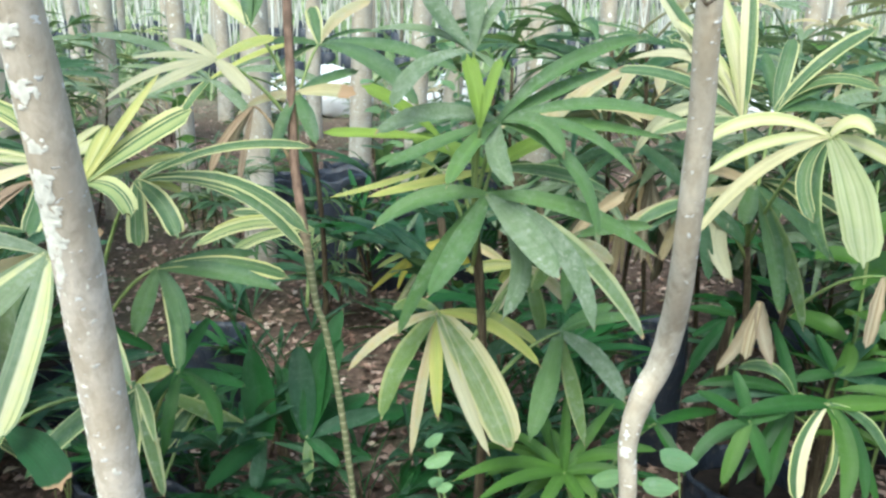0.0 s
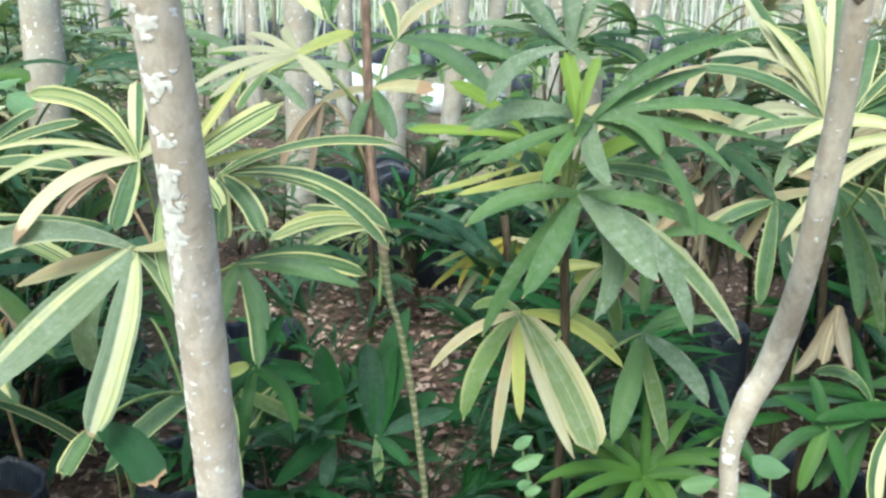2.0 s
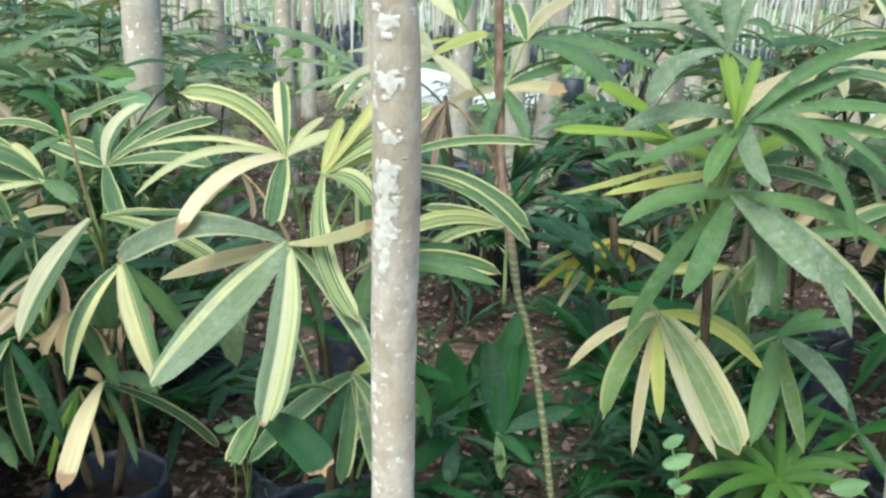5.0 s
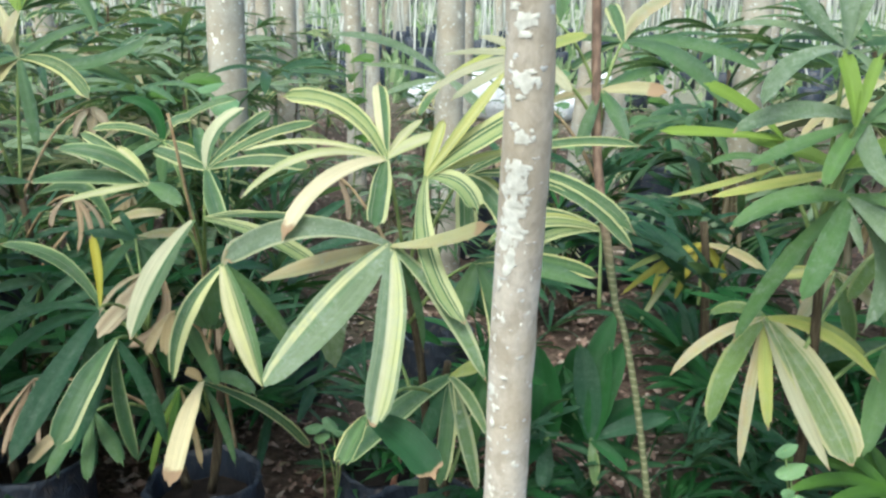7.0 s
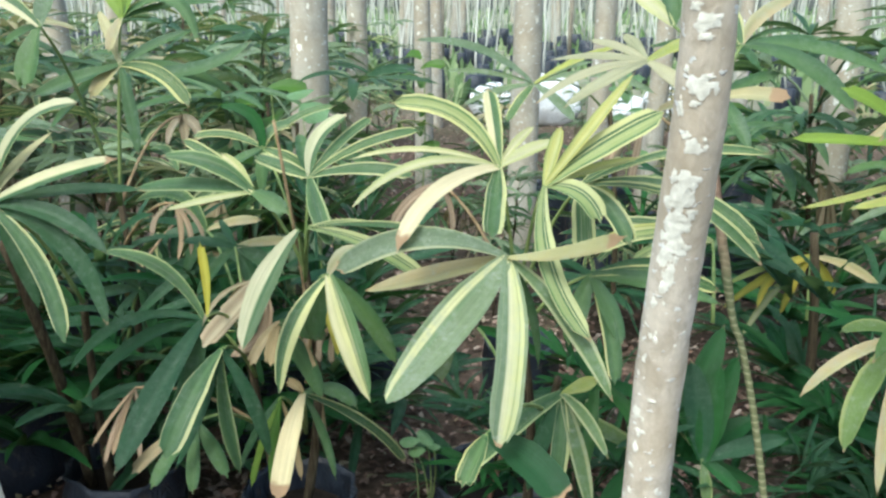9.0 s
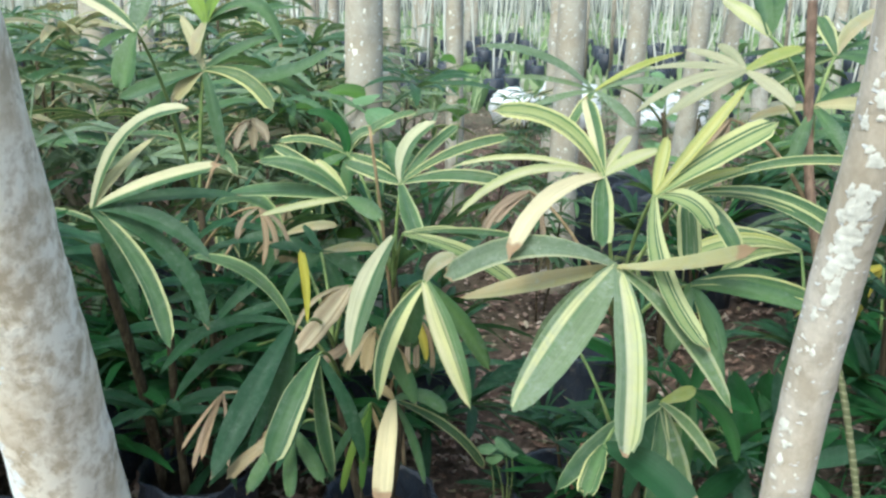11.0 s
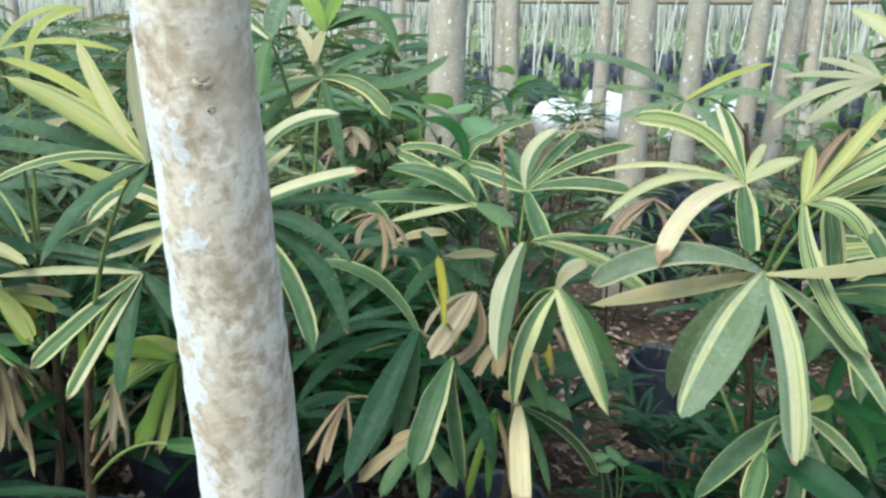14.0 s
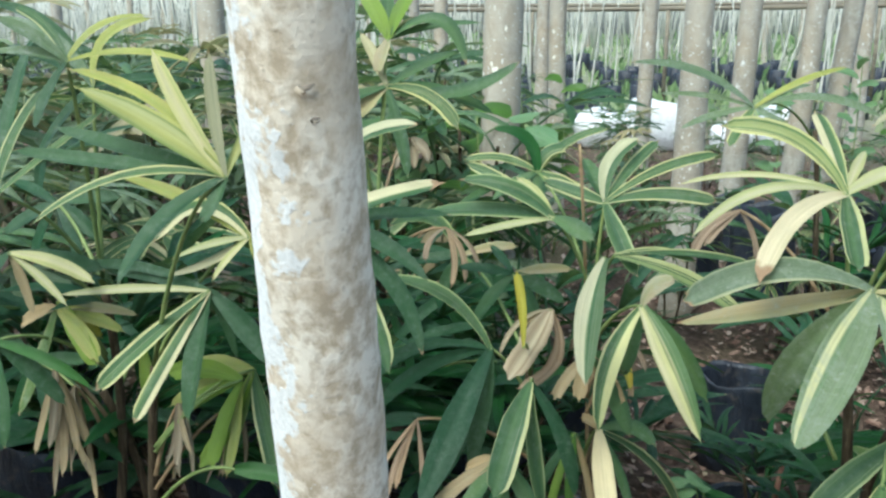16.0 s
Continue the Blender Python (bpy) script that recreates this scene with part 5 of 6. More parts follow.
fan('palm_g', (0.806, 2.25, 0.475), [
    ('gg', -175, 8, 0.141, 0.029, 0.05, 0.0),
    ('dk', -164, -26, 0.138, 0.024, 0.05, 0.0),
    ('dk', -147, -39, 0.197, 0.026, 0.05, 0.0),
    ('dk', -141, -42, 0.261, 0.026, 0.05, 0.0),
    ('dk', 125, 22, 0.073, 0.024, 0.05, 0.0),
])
fan('palm_g', (0.732, 1.686, 0.442), [
    ('gg', 180, 28, 0.137, 0.025, 0.05, 0.0),
    ('gg', -149, -31, 0.175, 0.029, 0.12, -0.07),
    ('lg', -127, -51, 0.154, 0.033, 0.05, 0.0),
    ('gg', -53, -58, 0.139, 0.031, 0.05, 0.0),
    ('gg', 13, 15, 0.097, 0.029, 0.05, 0.0),
    ('gg', 121, 57, 0.119, 0.028, 0.05, 0.0),
])
fan('palm_h', (0.344, 1.444, 0.427), [
    ('lg', -150, 7, 0.237, 0.023, 0.11, -0.04),
    ('lg', 171, 27, 0.161, 0.021, 0.08, -0.03),
    ('lg', 110, 24, 0.214, 0.025, 0.01, 0.03),
    ('lg', 93, 66, 0.163, 0.021, 0.05, 0.0),
    ('lg', 50, 33, 0.182, 0.022, 0.04, -0.0),
    ('lg', 24, 4, 0.207, 0.026, 0.11, 0.03),
    ('lg', -135, 4, 0.224, 0.024, 0.07, -0.04),
    ('lg', -14, 1, 0.16, 0.025, 0.11, 0.06),
    ('lg', -114, -16, 0.114, 0.025, 0.05, 0.0),
    ('lg', -66, -12, 0.107, 0.025, 0.05, 0.0),
    ('lg', 166, 2, 0.197, 0.020, 0.12, -0.03),
])
fan('palm_h', (0.35, 1.463, 0.429), [
    ('lg', -172, -9, 0.166, 0.028, 0.11, -0.03),
    ('lg', -12, 16, 0.145, 0.024, 0.13, 0.02),
    ('lg', 125, 42, 0.086, 0.021, 0.05, 0.0),
    ('lg', -151, -28, 0.127, 0.024, 0.05, 0.0),
    ('lg', -46, -20, 0.092, 0.025, 0.05, 0.0),
])
fan('palm_h', (0.535, 1.655, 0.437), [
    ('gg', -169, 15, 0.19, 0.020, 0.1, -0.04),
    ('gk', 108, 36, 0.148, 0.022, 0.05, 0.0),
    ('gg', -136, -1, 0.163, 0.022, 0.05, 0.0),
    ('gg', -52, -39, 0.126, 0.026, 0.05, 0.0),
    ('gg', 36, -5, 0.192, 0.025, 0.05, 0.0),
])
fan('palm_i', (-1.373, 0.766, 1.067), [
    ('y', -161, 31, 0.226, 0.037, 0.04, -0.02),
    ('y2', -174, 30, 0.273, 0.016, 0.11, -0.03),
    ('c', 179, 57, 0.200, 0.022, -0.03, 0.02),
    ('c2', 154, 81, 0.166, 0.019, -0.02, 0.02),
    ('gi', -178, 11, 0.289, 0.023, 0.01, 0.02),
    ('m', -143, -13, 0.253, 0.017, 0.13, -0.06),
    ('gi', -113, -37, 0.201, 0.030, 0.06, -0.10),
    ('h', -134, -39, 0.128, 0.021, 0.09, -0.06),
    ('gi', -164, 6, 0.302, 0.022, 0.00, 0.01),
    ('gi', -99, -47, 0.077, 0.020, -0.02, 0.01),
    ('y', 82, 45, 0.118, 0.018, 0.04, 0.02),
])
fan('palm_i', (-1.724, 0.863, 1.209), [
    ('y2', 22, -1, 0.201, 0.015, 0.08, 0.02),
    ('y2', 44, 28, 0.146, 0.019, 0.15, 0.07),
    ('gd', -150, 33, 0.124, 0.022, 0.06, -0.02),
    ('gd', -159, 5, 0.128, 0.021, 0.07, -0.02),
    ('gi', -81, -48, 0.134, 0.020, 0.01, -0.06),
    ('m', 171, 34, 0.148, 0.016, 0.10, -0.04),
])
fan('palm_i', (-1.601, 1.007, 0.817), [
    ('c', -158, -2, 0.27, 0.018, 0.03, -0.01),
    ('h', -116, -53, 0.256, 0.035, 0.01, -0.0),
    ('gi', -81, -63, 0.227, 0.043, 0.05, 0.0),
    ('m', -141, -39, 0.258, 0.035, 0.02, -0.0),
    ('gi', -5, -41, 0.178, 0.040, 0.05, 0.0),
    ('gi', -176, 5, 0.222, 0.024, 0.03, -0.02),
    ('gi', 8, -70, 0.134, 0.020, 0.05, 0.0),
    ('gi', -175, 4, 0.295, 0.020, 0.07, -0.02),
])
fan('palm_i', (-1.539, 1.046, 0.91), [
    ('c', -154, -16, 0.146, 0.018, 0.05, 0.0),
    ('c2', -159, -25, 0.165, 0.022, -0.06, 0.02),
    ('c', -126, -45, 0.105, 0.021, 0.05, 0.0),
    ('h', -147, -2, 0.161, 0.030, 0.34, -0.2),
    ('y2', -10, -65, 0.063, 0.018, 0.05, 0.0),
    ('y2', -180, 18, 0.297, 0.026, 0.05, 0.0),
])
fan('palm_i', (-1.922, 0.885, 0.883), [
    ('c', 10, -16, 0.172, 0.025, 0.06, 0.02),
    ('c', 9, -41, 0.143, 0.016, 0.05, 0.0),
    ('gi', 37, -16, 0.162, 0.030, 0.05, 0.0),
    ('gi', -122, -52, 0.126, 0.035, 0.05, 0.0),
    ('d', 10, -73, 0.118, 0.018, 0.05, 0.0),
])
fan('palm_i', (-1.892, 0.944, 0.77), [
    ('y2', -5, -44, 0.133, 0.031, 0.06, 0.03),
    ('og', -93, -59, 0.201, 0.028, -0.01, 0.02),
    ('d', 32, -51, 0.069, 0.014, 0.05, 0.0),
    ('d', -172, -27, 0.094, 0.035, 0.05, 0.0),
    ('y2', 30, -25, 0.13, 0.027, 0.05, 0.0),
    ('o', 40, -12, 0.146, 0.023, 0.05, 0.0),
])
fan('palm_i', (-1.889, 0.807, 0.752), [
    ('gg', 15, -25, 0.187, 0.019, 0.06, 0.02),
    ('gi', -42, -64, 0.182, 0.034, 0.05, 0.0),
    ('gi', 33, -51, 0.162, 0.029, 0.05, 0.0),
])
fan('palm_i', (-1.824, 0.79, 1.005), [
    ('m', 80, 57, 0.196, 0.023, 0.04, 0.05),
    ('m', 44, 37, 0.209, 0.019, 0.01, 0.01),
    ('gi', 161, 36, 0.133, 0.033, 0.05, 0.0),
    ('gi', 115, 49, 0.327, 0.030, 0.05, 0.0),
])
fan('palm_i', (-1.851, 1.043, 1.161), [
    ('gd', 180, 29, 0.251, 0.030, 0.1, -0.03),
    ('gi', 172, 28, 0.315, 0.023, 0.11, -0.04),
    ('y2', 53, 45, 0.167, 0.024, 0.22, 0.13),
    ('gi', -140, -51, 0.175, 0.026, 0.05, 0.0),
    ('gi', 60, 2, 0.172, 0.030, 0.05, 0.0),
])
fan('palm_i', (-1.596, 1.115, 0.631), [
    ('yg', -121, -55, 0.209, 0.032, -0.03, 0.03),
    ('og', -101, -63, 0.197, 0.028, -0.0, -0.0),
    ('y2', -158, -25, 0.188, 0.030, 0.05, 0.0),
    ('m', -34, -64, 0.232, 0.036, -0.0, -0.0),
    ('y2', -179, -1, 0.141, 0.030, 0.05, 0.0),
])
fan('palm_i', (-1.555, 0.984, 0.497), [
    ('gg', 10, -5, 0.112, 0.030, 0.05, 0.0),
])
fan('palm_i', (-1.6, 1.083, 0.621), [
    ('yg', -110, -63, 0.171, 0.033, 0.02, -0.03),
    ('y2', -89, -68, 0.186, 0.021, -0.01, 0.02),
    ('yg', -176, -3, 0.165, 0.037, 0.09, -0.03),
    ('yg', -167, -31, 0.155, 0.032, 0.05, 0.0),
])
fan('palm_i', (-1.894, 0.953, 0.781), [
    ('yg', -10, -50, 0.146, 0.033, 0.01, -0.0),
    ('og', -111, -64, 0.218, 0.025, -0.02, 0.02),
    ('ye', 47, -52, 0.112, 0.025, 0.05, 0.0),
])
fan('palm_i', (-1.927, 0.958, 0.641), [
    ('d', -113, -71, 0.172, 0.015, -0.0, 0.0),
    ('dg', -68, -65, 0.153, 0.018, 0.01, 0.04),
    ('dg', -90, -79, 0.15, 0.012, -0.03, 0.06),
    ('dg', -77, -85, 0.193, 0.011, -0.01, 0.01),
    ('d', -61, -81, 0.214, 0.017, 0.0, 0.05),
    ('dg', 47, -82, 0.168, 0.020, -0.05, 0.04),
    ('d', -24, -66, 0.165, 0.014, 0.03, 0.03),
    ('d', -2, -66, 0.161, 0.015, 0.01, 0.01),
    ('d', -3, -70, 0.234, 0.014, -0.04, -0.02),
])
fan('palm_i', (-1.935, 1.007, 0.586), [
    ('dg', -122, -75, 0.234, 0.020, 0.03, -0.03),
    ('dg', -159, -73, 0.168, 0.011, -0.06, -0.02),
    ('dg', -68, -69, 0.158, 0.012, 0.0, 0.05),
    ('dg', -95, -81, 0.193, 0.010, 0.01, -0.03),
    ('dg', -38, -55, 0.175, 0.010, -0.02, -0.06),
    ('d', -33, -67, 0.231, 0.014, 0.01, 0.02),
])
fan('palm_i', (-1.719, 1.044, 0.57), [
    ('dg', -101, -68, 0.126, 0.012, -0.03, 0.07),
    ('d', -176, -80, 0.172, 0.011, -0.04, -0.03),
    ('dg', -179, -82, 0.175, 0.014, 0.01, -0.01),
    ('dg', -60, -52, 0.128, 0.019, 0.01, 0.03),
    ('dg', -78, -83, 0.152, 0.018, 0.0, -0.03),
    ('d', -38, -42, 0.108, 0.010, 0.01, -0.03),
    ('dg', -38, -60, 0.144, 0.012, 0.03, 0.05),
])
fan('palm_i', (-1.66, 1.148, 0.538), [
    ('dg', -161, -67, 0.209, 0.012, -0.0, -0.02),
    ('dg', -102, -65, 0.158, 0.015, -0.01, 0.02),
    ('d', -143, -76, 0.169, 0.016, 0.01, -0.01),
    ('dg', -175, -82, 0.143, 0.022, 0.03, -0.02),
    ('dg', -47, -87, 0.156, 0.014, 0.01, 0.07),
])
fan('palm_i', (-2.105, 1.066, 0.59), [
    ('gk', -148, -36, 0.118, 0.024, 0.05, 0.0),
    ('gk', 11, -38, 0.092, 0.024, 0.05, 0.0),
    ('dk', -93, -63, 0.164, 0.026, 0.05, 0.0),
    ('gk', -27, -59, 0.183, 0.024, 0.05, 0.0),
    ('gi', 37, -6, 0.109, 0.030, 0.05, 0.0),
    ('gi', 179, 24, 0.117, 0.033, 0.05, 0.0),
])
fan('palm_i', (-1.936, 1.197, 0.618), [
    ('gi', -150, -30, 0.141, 0.030, 0.05, 0.0),
    ('gk', -128, -64, 0.157, 0.024, 0.05, 0.0),
    ('dk', 5, -49, 0.155, 0.024, 0.05, 0.0),
    ('yg', -41, -63, 0.17, 0.032, 0.05, 0.0),
    ('gk', 179, 20, 0.111, 0.023, 0.05, 0.0),
    ('gi', 39, 1, 0.105, 0.031, 0.05, 0.0),
])
fan('palm_i', (-2.052, 1.12, 0.919), [
    ('gi', -150, -30, 0.133, 0.032, 0.05, 0.0),
    ('gk', -127, -64, 0.123, 0.024, 0.05, 0.0),
    ('gi', -3, -32, 0.134, 0.032, 0.05, 0.0),
    ('gi', 36, 3, 0.13, 0.030, 0.05, 0.0),
    ('gk', -179, 19, 0.121, 0.022, 0.05, 0.0),
    ('gk', -20, -53, 0.156, 0.023, 0.05, 0.0),
])
fan('palm_j', (-1.451, 1.087, 0.926), [
    ('ht', 15, 19, 0.258, 0.033, 0.04, 0.02),
    ('c2', 49, 45, 0.176, 0.024, 0.05, 0.0),
    ('h', 3, 41, 0.281, 0.030, 0.21, 0.08),
    ('gi', 11, -22, 0.237, 0.034, 0.12, 0.03),
    ('m', -16, -50, 0.294, 0.033, 0.07, 0.06),
    ('gi', 7, -46, 0.303, 0.033, 0.15, 0.05),
    ('gi', 8, -69, 0.211, 0.030, 0.05, 0.0),
    ('gi', 36, 2, 0.264, 0.030, 0.05, 0.0),
])
fan('palm_j', (-1.52, 1.561, 1.141), [
    ('g', -151, -19, 0.208, 0.036, 0.02, -0.01),
    ('m', 2, -28, 0.191, 0.033, 0.14, 0.05),
    ('g', -41, -60, 0.224, 0.030, 0.05, 0.0),
    ('o', -147, -45, 0.104, 0.036, 0.05, 0.0),
    ('g', 24, 11, 0.302, 0.037, -0.13, -0.04),
    ('g', 35, 24, 0.196, 0.028, 0.05, 0.01),
    ('c2', 149, 47, 0.164, 0.026, 0.05, 0.0),
    ('g', -166, -39, 0.239, 0.035, 0.05, 0.0),
    ('g', 28, -15, 0.255, 0.035, 0.08, 0.01),
])
fan('palm_j', (-1.527, 1.587, 1.243), [
    ('yg', 160, 52, 0.132, 0.037, 0.05, 0.0),
    ('yg', 59, 56, 0.137, 0.040, 0.05, 0.0),
    ('g', 117, 51, 0.154, 0.038, 0.05, 0.0),
    ('g', 12, -18, 0.184, 0.032, 0.4, 0.13),
    ('o', -100, -59, 0.09, 0.033, 0.05, 0.0),
    ('o', 48, 18, 0.13, 0.028, 0.12, 0.01),
    ('g', 41, 9, 0.231, 0.026, 0.05, 0.0),
])
fan('palm_j', (-1.507, 1.318, 1.228), [
    ('h', -172, 31, 0.137, 0.032, 0.05, -0.02),
    ('gd', 71, 60, 0.123, 0.052, 0.05, 0.0),
    ('g', -92, -65, 0.131, 0.051, 0.05, 0.0),
    ('g', 175, -20, 0.114, 0.029, 0.05, 0.0),
])
fan('palm_j', (-1.562, 1.977, 0.74), [
    ('d', -123, -67, 0.174, 0.065, 0.05, 0.0),
    ('d', -49, -74, 0.181, 0.065, 0.05, 0.0),
    ('d', 162, -64, 0.105, 0.049, 0.05, 0.0),
])
fan('palm_j', (-1.501, 1.53, 0.626), [
    ('gi', -171, 29, 0.127, 0.031, 0.05, 0.0),
    ('gk', 27, 32, 0.127, 0.024, 0.13, 0.04),
    ('gk', -118, -49, 0.124, 0.024, 0.05, 0.0),
    ('dk', -31, -57, 0.171, 0.025, 0.05, 0.0),
    ('gk', 12, -18, 0.157, 0.024, 0.05, 0.0),
    ('gi', -171, -15, 0.149, 0.032, 0.05, 0.0),
])
fan('palm_j', (-1.259, 1.577, 0.528), [
    ('dk', -143, -52, 0.135, 0.024, 0.05, 0.0),
    ('dk', -29, -54, 0.144, 0.024, 0.05, 0.0),
    ('gk', 18, 1, 0.108, 0.022, 0.05, 0.0),
    ('gk', 171, 23, 0.103, 0.023, 0.05, 0.0),
    ('gk', -78, -65, 0.172, 0.023, 0.05, 0.0),
])
fan('palm_k', (-0.786, 2.551, 1.048), [
    ('gd', -163, 19, 0.397, 0.032, 0.11, -0.03),
    ('gd', -170, 7, 0.291, 0.024, 0.05, 0.0),
    ('y2', 37, 20, 0.339, 0.027, 0.05, 0.0),
    ('gd', 50, 14, 0.257, 0.027, 0.05, 0.0),
    ('gd', 21, -5, 0.393, 0.030, 0.12, 0.03),
    ('gd', -154, -16, 0.237, 0.030, 0.05, 0.0),
    ('m', -118, -42, 0.163, 0.032, 0.05, 0.0),
    ('gd', -11, -37, 0.181, 0.034, 0.05, 0.0),
])

BAGS_NEAR = [(-0.53, 1.45, 0.13, 0.24), (-1.05, 1.43, 0.13, 0.24), (0.17, 1.44, 0.13, 0.24), (0.79, 1.9, 0.14, 0.2), (-1.86, 1.06, 0.15, 0.2), (-1.54, 1.46, 0.14, 0.2), (-0.76, 2.36, 0.115, 0.28), (-0.70, 1.72, 0.14, 0.19), (-1.27, 2.3, 0.13, 0.19), (-0.74, 3.95, 0.15, 0.48), (-1.06, 4.15, 0.13, 0.42), (-0.42, 3.75, 0.13, 0.38), (-0.1, 3.95, 0.14, 0.32)]
BAGS_FAR = [(-0.95, 4.9, 0.14, 0.34), (-0.15, 5.0, 0.14, 0.34), (0.62, 2.3, 0.075, 0.42), (-1.7, 2.3, 0.14, 0.25), (-2.1, 1.7, 0.14, 0.25), (-2.5, 2.5, 0.14, 0.3), (1.4, 2.4, 0.14, 0.3), (1.2, 3.3, 0.14, 0.3), (-2.3, 1.28, 0.15, 0.32), (-2.0, 1.6, 0.14, 0.3), (-2.62, 1.6, 0.15, 0.3),
    (-1.42, 1.95, 0.14, 0.3)]
for i, (x, y, r, h) in enumerate(BAGS_NEAR + BAGS_FAR):
    grow_bag((x, y, rise(y) - 0.005), r, h, i + 60)


# ---- palms further back ----
def back_palm(seed, height, styles, leaves, canes=2, wide=1.0, lift=0.0, label="", dry=0):
    """A whole lady palm with fans set round its canes; each fan is one mesh."""
    rng = random.Random(seed)
    ob = thing("lady_palm", (0, 0, 0), label, "palm", "lady palms behind")
    for c in range(canes):
        foot = Vector((rng.uniform(-0.08, 0.08), rng.uniform(-0.08, 0.08), 0))
        head = foot + Vector((rng.uniform(-0.15, 0.15), rng.uniform(-0.12, 0.12), height * rng.uniform(0.75, 1.0)))
        part("cane", tube(bent(foot, head, (0.02, 0.01, 0), 8), [0.0085 - 0.0025 * j / 7 for j in range(8)], 7, 0.1, seed + c), CANE, ob, "brown fibrous cane")
        for i in range(leaves):
            s = (0.42 if dry else 0.3) + (0.58 if dry else 0.7) * (i + 0.5) / leaves
            az = 137.5 * i + rng.uniform(-25, 25)
            start = foot.lerp(head, s)
            out = Vector((math.cos(radians(az)), math.sin(radians(az)), 0))
            hub = start + out * rng.uniform(0.14, 0.26) + Vector((0, 0, rng.uniform(0.04, 0.18) * (0.5 + s)))
            v, f = tube(bent(start, hub, (0, 0, 0.03), 5), [0.004] * 5, 5)
            uv = [(0.5, 0.5)] * len(v)
            style = rng.choice(styles)
            face = (out * 0.55 + Vector((0, 0, 0.85))).normalized()
            count = rng.randint(6, 9)
            for k in range(count):
                spread = -105 + 210 * (k + 0.5) / count + rng.uniform(-8, 8)
                rise_ = 10 - 45 * (1 - s) - abs(spread) * 0.12 + rng.uniform(-14, 10) + lift
                bv, bf, buv = blade(hub, az + spread, rise_, rng.uniform(0.2, 0.31), rng.uniform(0.022, 0.037) * wide, rng.uniform(0.06, 0.16), rng.uniform(-0.05, 0.05), face, rng, 7, pointed=POINTED.get(style, 0))
                o = len(v)
                v += bv
                f += [tuple(a + o for a in q) for q in bf]
                uv += buv
            part("leaf", (v, f), LEAF[style], ob, "", uv)
        for i in range(dry):
            az = rng.uniform(0, 360)
            out = Vector((math.cos(radians(az)), math.sin(radians(az)), 0))
            hub = foot.lerp(head, rng.uniform(0.5, 0.75)) + out * rng.uniform(0.05, 0.11)
            v, f = tube(bent(hub - out * 0.06, hub, (0, 0, 0.02), 4), [0.003] * 4, 5)
            uv = [(0.5, 0.5)] * len(v)
            for k in range(rng.randint(3, 5)):
                bv, bf, buv = blade(hub, az + rng.uniform(-80, 80), rng.uniform(-86, -60), rng.uniform(0.16, 0.26), rng.uniform(0.016, 0.028), rng.uniform(-0.05, 0.1), rng.uniform(-0.06, 0.06), out, rng, 7, True)
                o = len(v)
                v += bv
                f += [tuple(a + o for a in q) for q in bf]
                uv += buv
            part("leaf", (v, f), LEAF[rng.choice(("d", "dg", "dg"))], ob, "dry drooping fan leaf", uv)
    return ob


KINDS = [back_palm(101, 1.15, ["gd", "g", "gd", "m"], 8, label="tall lady palm, dusty green paled for haze, with a few striped leaves", dry=2),
         back_palm(102, 1.0, ["g", "gd", "gi"], 9, label="plain green lady palm with drooping fan leaves", dry=2),
         back_palm(103, 0.9, ["m", "g", "h", "m2"], 8, label="lady palm with cream-edged and green fan leaves", dry=1),
         back_palm(104, 1.25, ["gd", "gi", "g", "o"], 8, 3, label="tall lady palm on three canes, dusty green leaves paled for haze", dry=2),
         back_palm(105, 0.48, ["dk", "gk", "dk"], 7, 2, 0.95, 30.0, "low dark green lady palm with upright leaves"),
         back_palm(106, 0.42, ["gg", "lg", "gk"], 7, 2, 0.9, 22.0, "low bright green lady palm with glossy leaves")]
# places and kinds of the palms, by zone
SPOTS_LEFT = [(-2.75, 2.9, 1), (-2.5, 3.7, 0), (-3.2, 4.3, 3), (-3.6, 2.5, 0), (-2.8, 5.4, 2), (-3.9, 5.8, 1), (-4.6, 4.2, 0), (-2.75, 1.35, 0), (-2.45, 1.05, 1), (-3.2, 1.9, 3), (-3.9, 3.2, 0), (-4.4, 2.6, 1),
    (-5.2, 3.6, 3), (-3.0, 3.4, 2), (-2.55, 1.9, 2), (-3.4, 2.6, 1), (-4.1, 4.9, 0), (-5.0, 4.8, 3), (-5.8, 5.2, 1), (-5.2, 6.4, 0), (-6.4, 6.6, 3), (-4.4, 7.0, 2), (-3.0, 6.8, 0), (-6.6, 4.6, 0),
    (-3.7, 1.4, 1), (-4.6, 1.8, 0), (-2.6, 4.4, 3), (-2.7, 2.3, 3)]
SPOTS_MIDDLE = [(-2.35, 2.0, 0), (-2.0, 2.75, 3), (-2.2, 3.2, 1), (-1.9, 2.4, 2), (-1.6, 2.6, 1), (-2.1, 4.0, 0), (0.2, 3.2, 1)]
SPOTS_RIGHT = [(0.55, 2.6, 3), (0.9, 2.9, 0), (1.35, 2.45, 1), (1.55, 3.2, 3), (1.1, 4.2, 0), (1.9, 3.9, 1), (2.3, 3.0, 0), (1.8, 5.4, 3), (2.8, 4.8, 1), 
    (1.5, 3.7, 1), (1.3, 6.3, 1), (2.5, 6.2, 0), (2.2, 4.4, 2), (3.2, 3.8, 3), (3.0, 5.6, 2), (3.6, 6.8, 0), (1.9, 2.5, 0)]
